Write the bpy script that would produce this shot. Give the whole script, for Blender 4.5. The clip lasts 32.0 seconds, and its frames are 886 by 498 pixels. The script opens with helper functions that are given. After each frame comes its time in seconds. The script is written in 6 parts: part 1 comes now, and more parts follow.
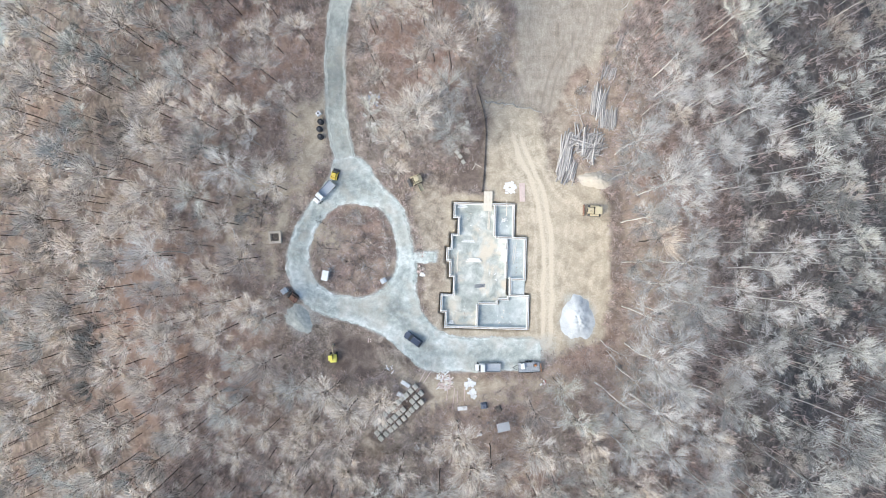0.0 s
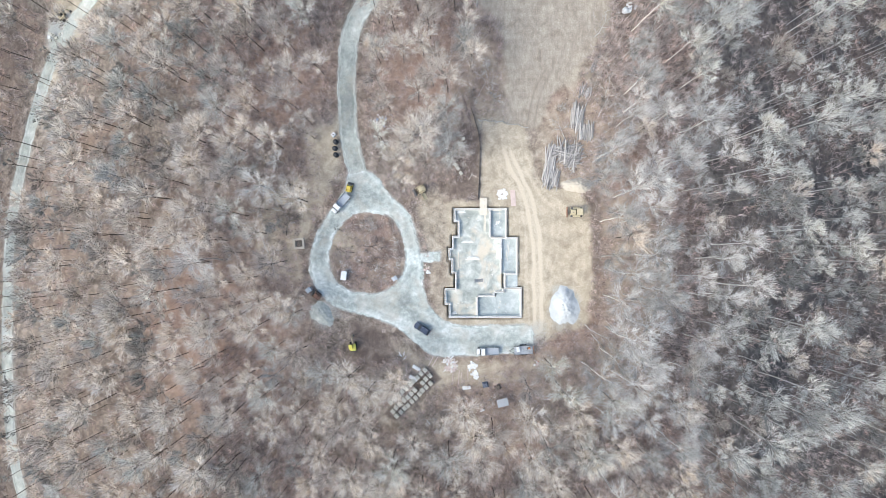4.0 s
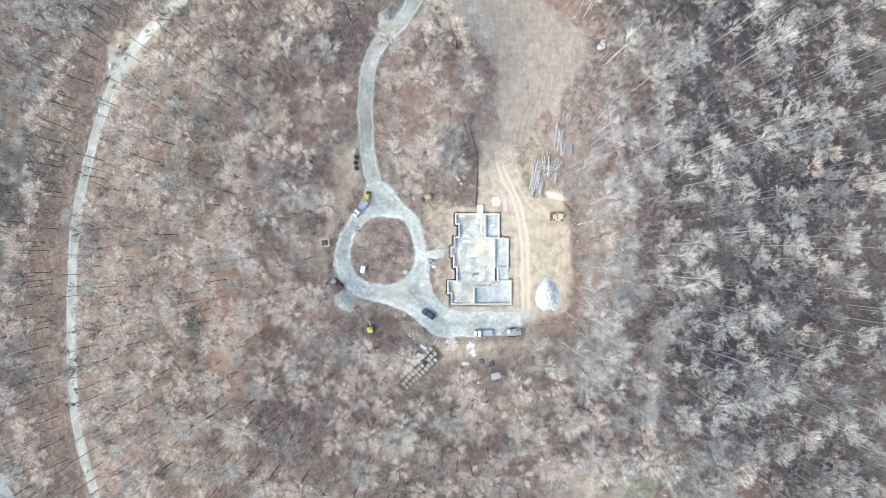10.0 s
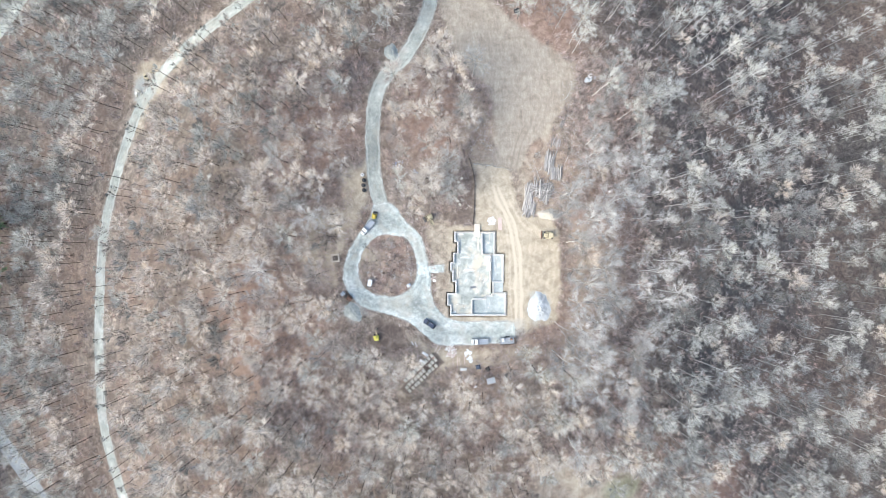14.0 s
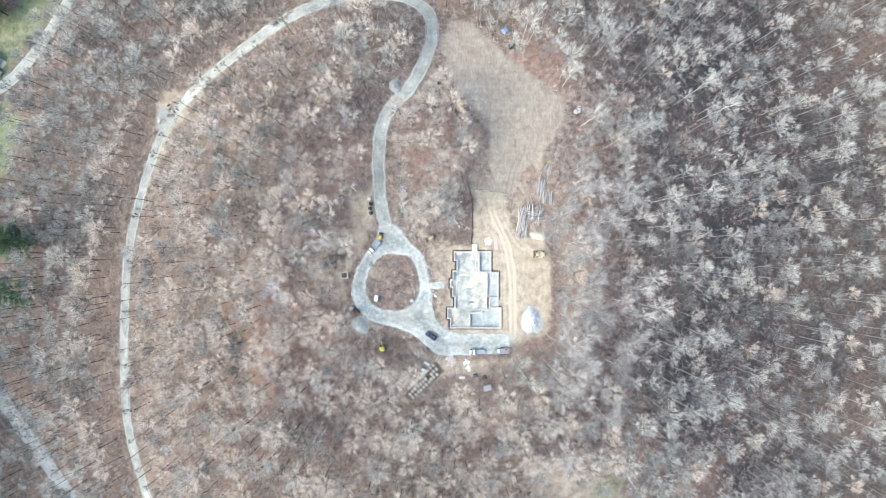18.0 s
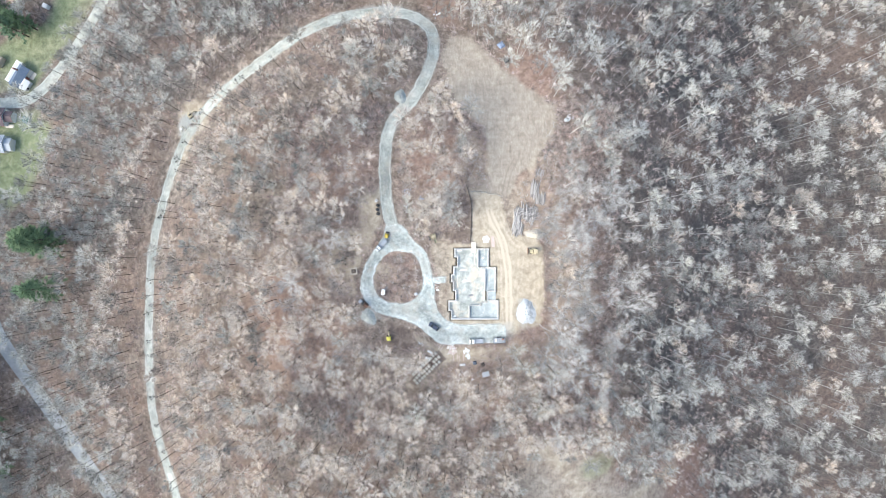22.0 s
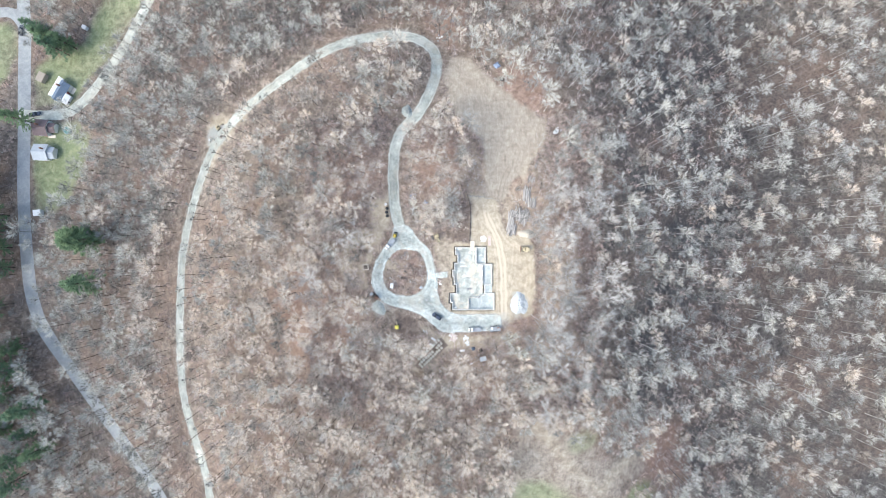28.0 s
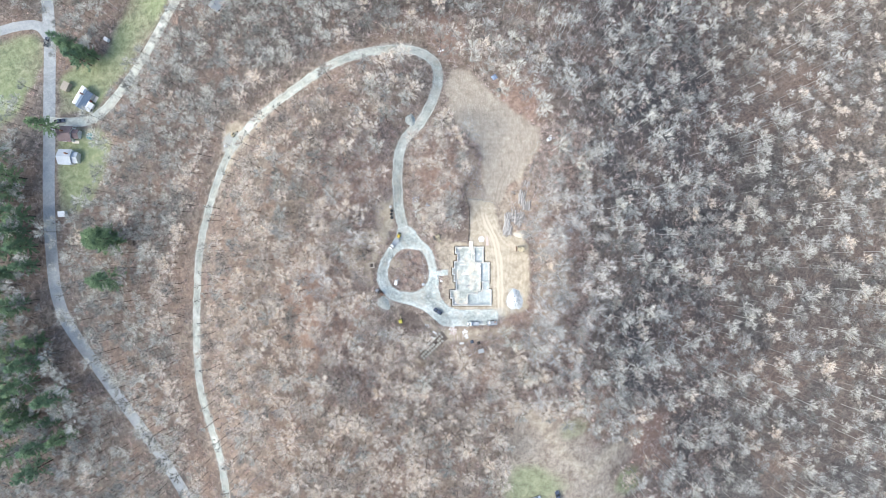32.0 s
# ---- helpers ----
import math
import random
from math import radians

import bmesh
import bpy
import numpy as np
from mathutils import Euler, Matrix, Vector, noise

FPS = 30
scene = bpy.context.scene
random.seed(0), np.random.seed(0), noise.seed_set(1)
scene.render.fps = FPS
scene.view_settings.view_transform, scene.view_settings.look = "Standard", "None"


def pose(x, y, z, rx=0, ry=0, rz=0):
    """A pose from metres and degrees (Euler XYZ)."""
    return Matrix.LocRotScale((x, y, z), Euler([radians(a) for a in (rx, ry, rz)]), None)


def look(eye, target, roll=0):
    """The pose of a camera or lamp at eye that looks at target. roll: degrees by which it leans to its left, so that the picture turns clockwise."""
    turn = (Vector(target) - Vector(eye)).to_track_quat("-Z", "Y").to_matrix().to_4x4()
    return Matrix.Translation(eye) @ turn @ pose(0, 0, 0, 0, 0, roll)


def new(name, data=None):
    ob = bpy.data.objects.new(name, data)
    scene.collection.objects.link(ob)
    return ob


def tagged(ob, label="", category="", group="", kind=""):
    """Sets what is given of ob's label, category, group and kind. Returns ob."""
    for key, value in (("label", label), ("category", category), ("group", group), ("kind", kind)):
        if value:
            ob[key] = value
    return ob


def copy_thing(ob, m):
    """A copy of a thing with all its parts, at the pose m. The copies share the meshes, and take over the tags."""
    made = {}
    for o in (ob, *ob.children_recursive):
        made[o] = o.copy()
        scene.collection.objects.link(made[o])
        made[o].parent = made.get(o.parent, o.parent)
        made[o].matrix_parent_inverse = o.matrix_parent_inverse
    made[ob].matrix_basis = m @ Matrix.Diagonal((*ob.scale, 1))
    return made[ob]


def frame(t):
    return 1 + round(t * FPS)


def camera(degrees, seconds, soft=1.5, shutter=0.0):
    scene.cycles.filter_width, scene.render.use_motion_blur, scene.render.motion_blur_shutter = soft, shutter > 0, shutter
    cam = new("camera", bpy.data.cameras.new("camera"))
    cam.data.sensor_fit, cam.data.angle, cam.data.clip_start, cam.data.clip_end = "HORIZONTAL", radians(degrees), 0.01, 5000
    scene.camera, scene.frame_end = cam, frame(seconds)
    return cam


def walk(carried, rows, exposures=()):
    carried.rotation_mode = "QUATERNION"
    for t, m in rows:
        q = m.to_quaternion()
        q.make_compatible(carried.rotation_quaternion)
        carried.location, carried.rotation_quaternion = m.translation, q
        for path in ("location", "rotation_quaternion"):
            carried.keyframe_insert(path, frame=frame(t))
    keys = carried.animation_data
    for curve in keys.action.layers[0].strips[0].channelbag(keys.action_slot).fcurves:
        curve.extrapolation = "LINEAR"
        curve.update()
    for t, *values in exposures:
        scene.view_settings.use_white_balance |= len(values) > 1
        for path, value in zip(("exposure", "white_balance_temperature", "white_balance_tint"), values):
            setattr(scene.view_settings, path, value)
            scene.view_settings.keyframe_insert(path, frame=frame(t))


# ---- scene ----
cam = camera(84.0, 32.0, 1.0)
# seconds, eye x, y, z, then pitch, roll and yaw about the straight-down view
ROWS = [
    (0.0, 0.00, 0.00, 106.33, 0.00, -0.54, 0.00),
    (0.5, 0.02, 0.02, 108.28, 0.00, 1.01, 0.02),
    (1.0, 0.04, 0.07, 110.24, -0.00, 1.17, 0.04),
    (1.5, -0.04, 0.06, 112.20, 0.01, 1.17, 0.04),
    (2.0, -0.08, 0.10, 114.15, -0.02, 1.15, 0.05),
    (2.5, -0.18, 0.09, 116.11, -0.01, 1.16, 0.06),
    (3.0, -0.24, 0.10, 118.04, -0.01, 1.18, 0.08),
    (3.5, -0.30, 0.11, 120.00, -0.00, 1.18, 0.10),
    (5.5, -0.60, 0.09, 127.94, 0.01, 1.16, 0.14),
    (6.0, -0.64, 0.08, 129.87, -0.00, 1.17, 0.16),
    (6.5, -0.69, 0.05, 131.82, 0.01, 1.15, 0.17),
    (7.0, -0.75, 0.07, 133.76, -0.01, 1.15, 0.17),
    (7.5, -0.86, 0.06, 135.72, -0.01, 1.14, 0.17),
    (8.0, -0.90, 0.04, 137.65, 0.01, 1.12, 0.17),
    (8.5, -0.98, -0.06, 139.58, 0.01, 1.09, 0.17),
    (9.0, -0.99, -0.09, 141.52, -0.01, 1.07, 0.17),
    (9.5, -1.04, -0.17, 143.45, -0.03, 1.05, 0.17),
    (10.0, -1.06, -0.25, 145.35, -0.04, 1.04, 0.18),
    (10.5, -1.14, -0.31, 147.27, -0.03, 1.02, 0.17),
    (11.0, -1.18, -0.34, 149.15, -0.03, 1.00, 0.18),
    (11.5, -1.19, -0.09, 150.63, -0.04, 1.01, 0.17),
    (12.0, -1.21, 0.73, 151.87, -0.04, 1.03, 0.17),
    (12.5, -1.20, 1.86, 153.37, -0.06, 1.01, 0.17),
    (13.0, -1.06, 3.14, 155.13, -0.07, 0.97, 0.17),
    (13.5, -1.07, 4.04, 156.98, -0.07, 0.90, 0.14),
    (15.5, -1.22, 7.87, 163.85, -0.18, 0.89, 0.14),
    (16.0, -1.20, 9.47, 165.21, -0.21, 0.90, 0.14),
    (16.5, -1.20, 11.17, 167.03, -0.22, 0.86, 0.16),
    (17.0, -1.18, 11.68, 168.98, -0.23, 0.84, 0.16),
    (17.5, -1.15, 11.68, 170.84, -0.24, 0.84, 0.12),
    (18.0, -1.18, 11.62, 172.75, -0.23, 0.88, 0.11),
    (18.5, -1.21, 11.47, 174.62, -0.23, 0.91, 0.10),
    (19.0, -1.27, 11.35, 176.52, -0.22, 0.95, 0.10),
    (19.5, -1.35, 11.27, 178.38, -0.24, 0.97, 0.10),
    (20.0, -1.40, 11.15, 180.27, -0.24, 1.01, 0.11),
    (20.5, -1.50, 11.13, 182.14, -0.26, 1.04, 0.11),
    (21.0, -1.55, 11.01, 184.02, -0.25, 1.05, 0.12),
    (21.5, -1.61, 10.99, 185.90, -0.27, 1.07, 0.12),
    (22.0, -1.68, 10.90, 187.80, -0.27, 1.08, 0.12),
    (22.5, -1.75, 10.82, 189.72, -0.27, 1.10, 0.12),
    (23.0, -1.79, 10.79, 191.62, -0.28, 1.10, 0.13),
    (23.5, -1.85, 10.76, 193.53, -0.27, 1.10, 0.13),
    (24.0, -1.91, 10.76, 195.44, -0.27, 1.10, 0.13),
    (24.5, -1.97, 10.71, 197.32, -0.28, 1.10, 0.13),
    (25.0, -2.02, 10.67, 199.21, -0.29, 1.10, 0.14),
    (25.5, -2.09, 10.65, 201.13, -0.30, 1.11, 0.14),
    (27.5, -2.26, 10.56, 208.81, -0.32, 1.09, 0.17),
    (28.0, -2.33, 10.52, 210.72, -0.32, 1.09, 0.17),
    (28.5, -2.38, 10.50, 212.61, -0.32, 1.08, 0.17),
    (29.0, -2.43, 10.48, 214.53, -0.32, 1.07, 0.17),
    (29.5, -2.46, 10.45, 216.44, -0.32, 1.06, 0.18),
    (30.0, -2.49, 10.46, 218.31, -0.32, 1.05, 0.17),
    (30.5, -2.54, 10.43, 220.22, -0.32, 1.04, 0.17),
    (31.0, -2.57, 10.40, 222.12, -0.32, 1.04, 0.17),
    (31.5, -2.60, 10.43, 224.01, -0.32, 1.03, 0.17),
    (32.0, -2.62, 10.39, 225.89, -0.32, 1.01, 0.17),
]
DOWN = pose(0, 0, 0, -90)
walk(cam, [(t, Matrix.Translation((x, y, z)) @ DOWN @ pose(0, 0, 0, 90 + p, r, w)) for t, x, y, z, p, r, w in ROWS],
     exposures=[(0.0, 1.02, 6400, 5), (8.0, 1.15, 6400, 5), (32.0, 1.3, 6400, 5)])

# ---- light: a bright, thinly overcast late-autumn day ----
SUN_EL, SUN_AZ = 40.0, 245.0
world = bpy.data.worlds.new("world")
scene.world = world
world.use_nodes = True
wn, wl = world.node_tree.nodes, world.node_tree.links
sky = wn.new("ShaderNodeTexSky")
sky.sky_type, sky.sun_disc = "NISHITA", False
sky.sun_elevation, sky.sun_rotation = radians(SUN_EL), radians(SUN_AZ)
sky.air_density, sky.dust_density, sky.ozone_density = 1.0, 2.6, 1.0
wl.new(sky.outputs["Color"], wn["Background"].inputs["Color"])
wn["Background"].inputs["Strength"].default_value = 0.15
sun = new("sun", bpy.data.lights.new("sun", "SUN"))
sun.data.energy, sun.data.angle, sun.data.color = 1.2, radians(45), (1.0, 0.975, 0.94)
_a = radians(SUN_AZ)
_d = Vector((math.sin(_a) * math.cos(radians(SUN_EL)), math.cos(_a) * math.cos(radians(SUN_EL)), math.sin(radians(SUN_EL))))
sun.matrix_world = look(_d * 300, (0, 0, 0))


# ---- materials ----
def nodes_of(name, rough=0.9, metal=0.0, spec=0.3):
    m = bpy.data.materials.new(name)
    m.use_nodes = True
    n, l = m.node_tree.nodes, m.node_tree.links
    b = n["Principled BSDF"]
    b.inputs["Roughness"].default_value, b.inputs["Metallic"].default_value = rough, metal
    b.inputs["Specular IOR Level"].default_value = spec
    return m, n, l, b


def nz(n, l, co, scale, detail=6.0, rough=0.6, dist=0.0):
    t = n.new("ShaderNodeTexNoise")
    t.inputs["Scale"].default_value, t.inputs["Detail"].default_value = scale, detail
    t.inputs["Roughness"].default_value, t.inputs["Distortion"].default_value = rough, dist
    l.new(co, t.inputs["Vector"])
    return t.outputs["Fac"]


def ramp(n, l, fac, *stops):
    r = n.new("ShaderNodeValToRGB")
    e = r.color_ramp.elements
    while len(e) < len(stops):
        e.new(0.5)
    for s, (p, c) in zip(e, stops):
        s.position, s.color = p, (*c, 1)
    l.new(fac, r.inputs["Fac"])
    return r.outputs["Color"]


def mix(n, l, fac, a, b, how="MIX"):
    x = n.new("ShaderNodeMix")
    x.data_type, x.blend_type = "RGBA", how
    for v, i in ((fac, 0), (a, 6), (b, 7)):
        if isinstance(v, float):
            x.inputs[i].default_value = v
        elif isinstance(v, tuple):
            x.inputs[i].default_value = (*v, 1)
        else:
            l.new(v, x.inputs[i])
    return x.outputs[2]


def calc(n, l, op, a, b):
    x = n.new("ShaderNodeMath")
    x.operation, x.use_clamp = op, True
    for v, i in ((a, 0), (b, 1)):
        if isinstance(v, (int, float)):
            x.inputs[i].default_value = v
        else:
            l.new(v, x.inputs[i])
    return x.outputs[0]


def bump(n, l, b, height, strength=0.4, dist=0.05):
    x = n.new("ShaderNodeBump")
    x.inputs["Strength"].default_value, x.inputs["Distance"].default_value = strength, dist
    l.new(height, x.inputs["Height"])
    l.new(x.outputs["Normal"], b.inputs["Normal"])


def place(n):
    return n.new("ShaderNodeNewGeometry").outputs["Position"]


def plain(name, dark, light, scale=3.0, rough=0.8, metal=0.0, fine=40.0, strength=0.15, vary=0.25):
    """A surface of one stuff, mottled between two tones at two scales, each object a little different."""
    m, n, l, b = nodes_of(name, rough, metal)
    co = n.new("ShaderNodeTexCoord").outputs["Object"]
    big, small = nz(n, l, co, scale, 4), nz(n, l, co, fine, 3)
    f = calc(n, l, "ADD", calc(n, l, "MULTIPLY", big, 0.6), calc(n, l, "MULTIPLY", small, 0.4))
    c = ramp(n, l, f, (0.3, dark), (0.7, light))
    rnd = n.new("ShaderNodeObjectInfo").outputs["Random"]
    c = mix(n, l, vary, c, ramp(n, l, rnd, (0, dark), (1, light)))
    l.new(c, b.inputs["Base Color"])
    bump(n, l, b, small, strength, 0.02)
    return m


def ground_material():
    """Leaf litter, bare tan dirt, grass and mown stubble, by the masks stored on the ground."""
    m, n, l, b = nodes_of("leaf_litter_ground", 0.95, 0, 0.15)
    co = place(n)
    at = n.new("ShaderNodeAttribute")
    at.attribute_name = "cover"
    sep = n.new("ShaderNodeSeparateColor")
    l.new(at.outputs["Color"], sep.inputs["Color"])
    big, mid, fine = nz(n, l, co, 0.035, 5, 0.6, 0.6), nz(n, l, co, 0.35, 8, 0.72, 0.4), nz(n, l, co, 3.0, 8, 0.75)
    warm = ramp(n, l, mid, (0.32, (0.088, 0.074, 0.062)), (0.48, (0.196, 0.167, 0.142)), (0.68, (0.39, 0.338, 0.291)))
    # greyer litter, with the shade under the east woods put into its tone
    cool_shade = ramp(n, l, mid, (0.3, (0.053, 0.05, 0.048)), (0.5, (0.108, 0.1, 0.095)), (0.72, (0.215, 0.2, 0.184)))
    litter = mix(n, l, calc(n, l, "MULTIPLY", at.outputs["Alpha"], 1.0), warm, cool_shade)
    litter = mix(n, l, ramp(n, l, big, (0.42, (0, 0, 0)), (0.62, (0.5, 0.5, 0.5))), litter, (0.25, 0.177, 0.142))
    litter = mix(n, l, 0.8, litter, ramp(n, l, nz(n, l, co, 0.9, 7, 0.7, 0.8), (0.36, (0.27, 0.27, 0.28)), (0.64, (0.72, 0.71, 0.7))), "OVERLAY")
    litter = mix(n, l, 0.55, litter, ramp(n, l, fine, (0.3, (0.25, 0.25, 0.25)), (0.7, (0.8, 0.78, 0.75))), "OVERLAY")
    a2 = n.new("ShaderNodeAttribute")
    a2.attribute_name = "marks"
    litter = mix(n, l, calc(n, l, "MULTIPLY", a2.outputs["Alpha"], calc(n, l, "MULTIPLY", mid, 0.85)), litter, (0.43, 0.27, 0.205))
    dirt = ramp(n, l, mid, (0.3, (0.29, 0.24, 0.18)), (0.5, (0.43, 0.367, 0.28)), (0.7, (0.56, 0.492, 0.39)))
    dirt = mix(n, l, 0.55, dirt, ramp(n, l, fine, (0.3, (0.3, 0.3, 0.3)), (0.7, (0.75, 0.75, 0.75))), "OVERLAY")
    grass = ramp(n, l, mid, (0.3, (0.12, 0.15, 0.078)), (0.5, (0.215, 0.245, 0.14)), (0.75, (0.36, 0.365, 0.24)))
    grass = mix(n, l, 0.4, grass, ramp(n, l, fine, (0.3, (0.3, 0.3, 0.3)), (0.7, (0.75, 0.75, 0.75))), "OVERLAY")
    # stubble, combed in faint rows
    wv = n.new("ShaderNodeTexWave")
    wv.inputs["Scale"].default_value, wv.inputs["Distortion"].default_value, wv.inputs["Detail"].default_value = 0.16, 6.0, 4.0
    wv.bands_direction = "Y"
    l.new(co, wv.inputs["Vector"])
    stub = ramp(n, l, mid, (0.25, (0.25, 0.21, 0.167)), (0.5, (0.36, 0.31, 0.254)), (0.75, (0.46, 0.41, 0.342)))
    stub = mix(n, l, 0.06, stub, ramp(n, l, wv.outputs["Fac"], (0.2, (0.35, 0.35, 0.35)), (0.8, (0.7, 0.7, 0.7))), "OVERLAY")
    # pale dry stalks combed uphill
    sq = n.new("ShaderNodeMapping")
    sq.inputs["Scale"].default_value = (1.0, 0.22, 1.0)
    l.new(co, sq.inputs["Vector"])
    stub = mix(n, l, 0.42, stub, ramp(n, l, nz(n, l, sq.outputs["Vector"], 1.5, 7, 0.72), (0.36, (0.33, 0.33, 0.33)), (0.66, (0.7, 0.7, 0.69))), "OVERLAY")
    stub = mix(n, l, 0.6, stub, ramp(n, l, fine, (0.3, (0.3, 0.3, 0.3)), (0.7, (0.75, 0.75, 0.75))), "OVERLAY")
    c = litter
    for ch, col in (("Blue", stub), ("Green", grass), ("Red", dirt)):
        s = n.new("ShaderNodeMath")
        s.operation = "SUBTRACT"
        l.new(mid, s.inputs[0])
        s.inputs[1].default_value = 0.5
        s2 = n.new("ShaderNodeMath")
        s2.operation = "MULTIPLY_ADD"
        l.new(s.outputs[0], s2.inputs[0])
        s2.inputs[1].default_value = 0.65
        l.new(sep.outputs[ch], s2.inputs[2])
        f = n.new("ShaderNodeMapRange")
        f.interpolation_type = "SMOOTHSTEP"
        f.inputs["From Min"].default_value, f.inputs["From Max"].default_value = 0.1, 0.9
        l.new(s2.outputs[0], f.inputs["Value"])
        c = mix(n, l, f.outputs["Result"], c, col)
    # second set of masks: stone dust, dark turned soil and painted pallet shade, pale wheel-worn tracks
    sp2 = n.new("ShaderNodeSeparateColor")
    l.new(a2.outputs["Color"], sp2.inputs["Color"])
    soil = ramp(n, l, mid, (0.3, (0.09, 0.07, 0.06)), (0.5, (0.16, 0.125, 0.105)), (0.7, (0.28, 0.23, 0.195)))
    pale = ramp(n, l, fine, (0.3, (0.52, 0.45, 0.345)), (0.7, (0.68, 0.605, 0.485)))
    dust = ramp(n, l, fine, (0.3, (0.3, 0.305, 0.285)), (0.7, (0.5, 0.505, 0.475)))
    clump = calc(n, l, "ADD", calc(n, l, "MULTIPLY", mid, 0.5), calc(n, l, "MULTIPLY", fine, 0.5))
    for ch, col in (("Green", soil), ("Blue", pale), ("Red", dust)):
        s2 = n.new("ShaderNodeMath")
        s2.operation = "MULTIPLY_ADD"
        l.new(clump, s2.inputs[0])
        s2.inputs[1].default_value = 1.2
        l.new(sp2.outputs[ch], s2.inputs[2])
        f = n.new("ShaderNodeMapRange")
        f.interpolation_type = "SMOOTHSTEP"
        f.inputs["From Min"].default_value, f.inputs["From Max"].default_value = 0.75, 1.45
        l.new(s2.outputs[0], f.inputs["Value"])
        c = mix(n, l, f.outputs["Result"], c, col)
    l.new(c, b.inputs["Base Color"])
    bump(n, l, b, fine, 0.6, 0.12)
    return m


def gravel_material(name, tones, wet=0.5, worn=None):
    """Crushed stone, with wheel-worn and damp patches."""
    m, n, l, b = nodes_of(name, 0.9, 0, 0.2)
    co = place(n)
    big, mid, fine = nz(n, l, co, 0.12, 4, 0.6, 0.8), nz(n, l, co, 0.8, 8, 0.7), nz(n, l, co, 9.0, 6, 0.75)
    f = calc(n, l, "ADD", calc(n, l, "MULTIPLY", big, wet), calc(n, l, "MULTIPLY", mid, 1 - wet))
    c = ramp(n, l, f, (0.32, tones[0]), (0.5, tones[1]), (0.66, tones[2]))
    c = mix(n, l, 0.5, c, ramp(n, l, fine, (0.3, (0.28, 0.28, 0.28)), (0.7, (0.78, 0.78, 0.78))), "OVERLAY")
    if worn:
        # wheel-worn lines: stone thrown to the edges, packed ruts, a dusty crown; from the distance to the edge
        at = n.new("ShaderNodeAttribute")
        at.attribute_name = "inset"
        f = n.new("ShaderNodeMath")
        f.operation = "MULTIPLY_ADD"
        l.new(mid, f.inputs[0])
        f.inputs[1].default_value = worn[0] * 1.2
        l.new(at.outputs["Fac"], f.inputs[2])
        f2 = n.new("ShaderNodeMath")
        f2.operation = "MULTIPLY"
        f2.inputs[1].default_value = 1 / worn[0] / 4
        l.new(f.outputs[0], f2.inputs[0])
        c = mix(n, l, worn[1], c, ramp(n, l, f2.outputs[0], *[(p, (v, v, v)) for p, v in worn[2]]), "OVERLAY")
        # tyre streaks drawn out along the way
        sc = n.new("ShaderNodeVectorMath")
        sc.operation = "SCALE"
        sc.inputs["Scale"].default_value = 0.06
        l.new(co, sc.inputs[0])
        up = n.new("ShaderNodeCombineXYZ")
        l.new(calc(n, l, "MULTIPLY", at.outputs["Fac"], 1.3), up.inputs["Z"])
        ad = n.new("ShaderNodeVectorMath")
        l.new(sc.outputs[0], ad.inputs[0])
        l.new(up.outputs[0], ad.inputs[1])
        c = mix(n, l, 0.85, c, ramp(n, l, nz(n, l, ad.outputs[0], 1.6, 6, 0.7), (0.36, (0.28, 0.29, 0.29)), (0.64, (0.68, 0.68, 0.67))), "OVERLAY")
        # dirt carried in on tyres
        c = mix(n, l, ramp(n, l, nz(n, l, co, 0.2, 5, 0.65, 0.5), (0.46, (0, 0, 0)), (0.68, (0.6, 0.6, 0.6))), c, (0.42, 0.385, 0.32))
    l.new(c, b.inputs["Base Color"])
    bump(n, l, b, fine, 0.5, 0.05)
    return m


def bark_material(name, dark, light, warm, stored):
    """Bark and twigs; each tree has a tone of its own."""
    m, n, l, b = nodes_of(name, 0.95, 0, 0.1)
    if stored:
        at = n.new("ShaderNodeAttribute")
        at.attribute_name = "tone"
        tone = at.outputs["Fac"]
    else:
        tone = n.new("ShaderNodeObjectInfo").outputs["Random"]
    c = ramp(n, l, tone, (0.0, dark), (0.5, light), (1.0, warm))
    co = place(n)
    c = mix(n, l, 0.8, c, ramp(n, l, nz(n, l, co, 0.55, 4), (0.34, (0.28, 0.28, 0.28)), (0.66, (0.72, 0.72, 0.72))), "OVERLAY")
    # every twig a little lighter or darker than the next
    isl = n.new("ShaderNodeNewGeometry").outputs["Random Per Island"]
    c = mix(n, l, 0.22, c, ramp(n, l, isl, (0.0, (0.3, 0.3, 0.3)), (1.0, (0.72, 0.72, 0.72))), "OVERLAY")
    l.new(c, b.inputs["Base Color"])
    return m


M_GROUND = ground_material()
M_GRAVEL = gravel_material("driveway_gravel", ((0.24, 0.265, 0.255), (0.4, 0.43, 0.41), (0.6, 0.62, 0.59)), 0.25, (1.4, 0.75, ((0.12, 0.45), (0.24, 0.68), (0.42, 0.5), (0.6, 0.56), (0.85, 0.36))))
M_DRIVE = gravel_material("worn_drive_gravel", ((0.27, 0.29, 0.262), (0.415, 0.43, 0.395), (0.55, 0.56, 0.52)), 0.45, (0.7, 0.2, ((0.15, 0.36), (0.3, 0.62), (0.5, 0.42), (0.68, 0.62), (0.9, 0.46))))
M_ROAD = gravel_material("old_asphalt", ((0.22, 0.235, 0.24), (0.31, 0.325, 0.33), (0.42, 0.425, 0.425)), 0.6)
M_STONE = gravel_material("stockpile_stone", ((0.37, 0.39, 0.4), (0.5, 0.52, 0.53), (0.62, 0.635, 0.64)), 0.5)
M_SPOIL = gravel_material("spoil_stone", ((0.2, 0.225, 0.215), (0.33, 0.35, 0.33), (0.5, 0.51, 0.48)), 0.35)
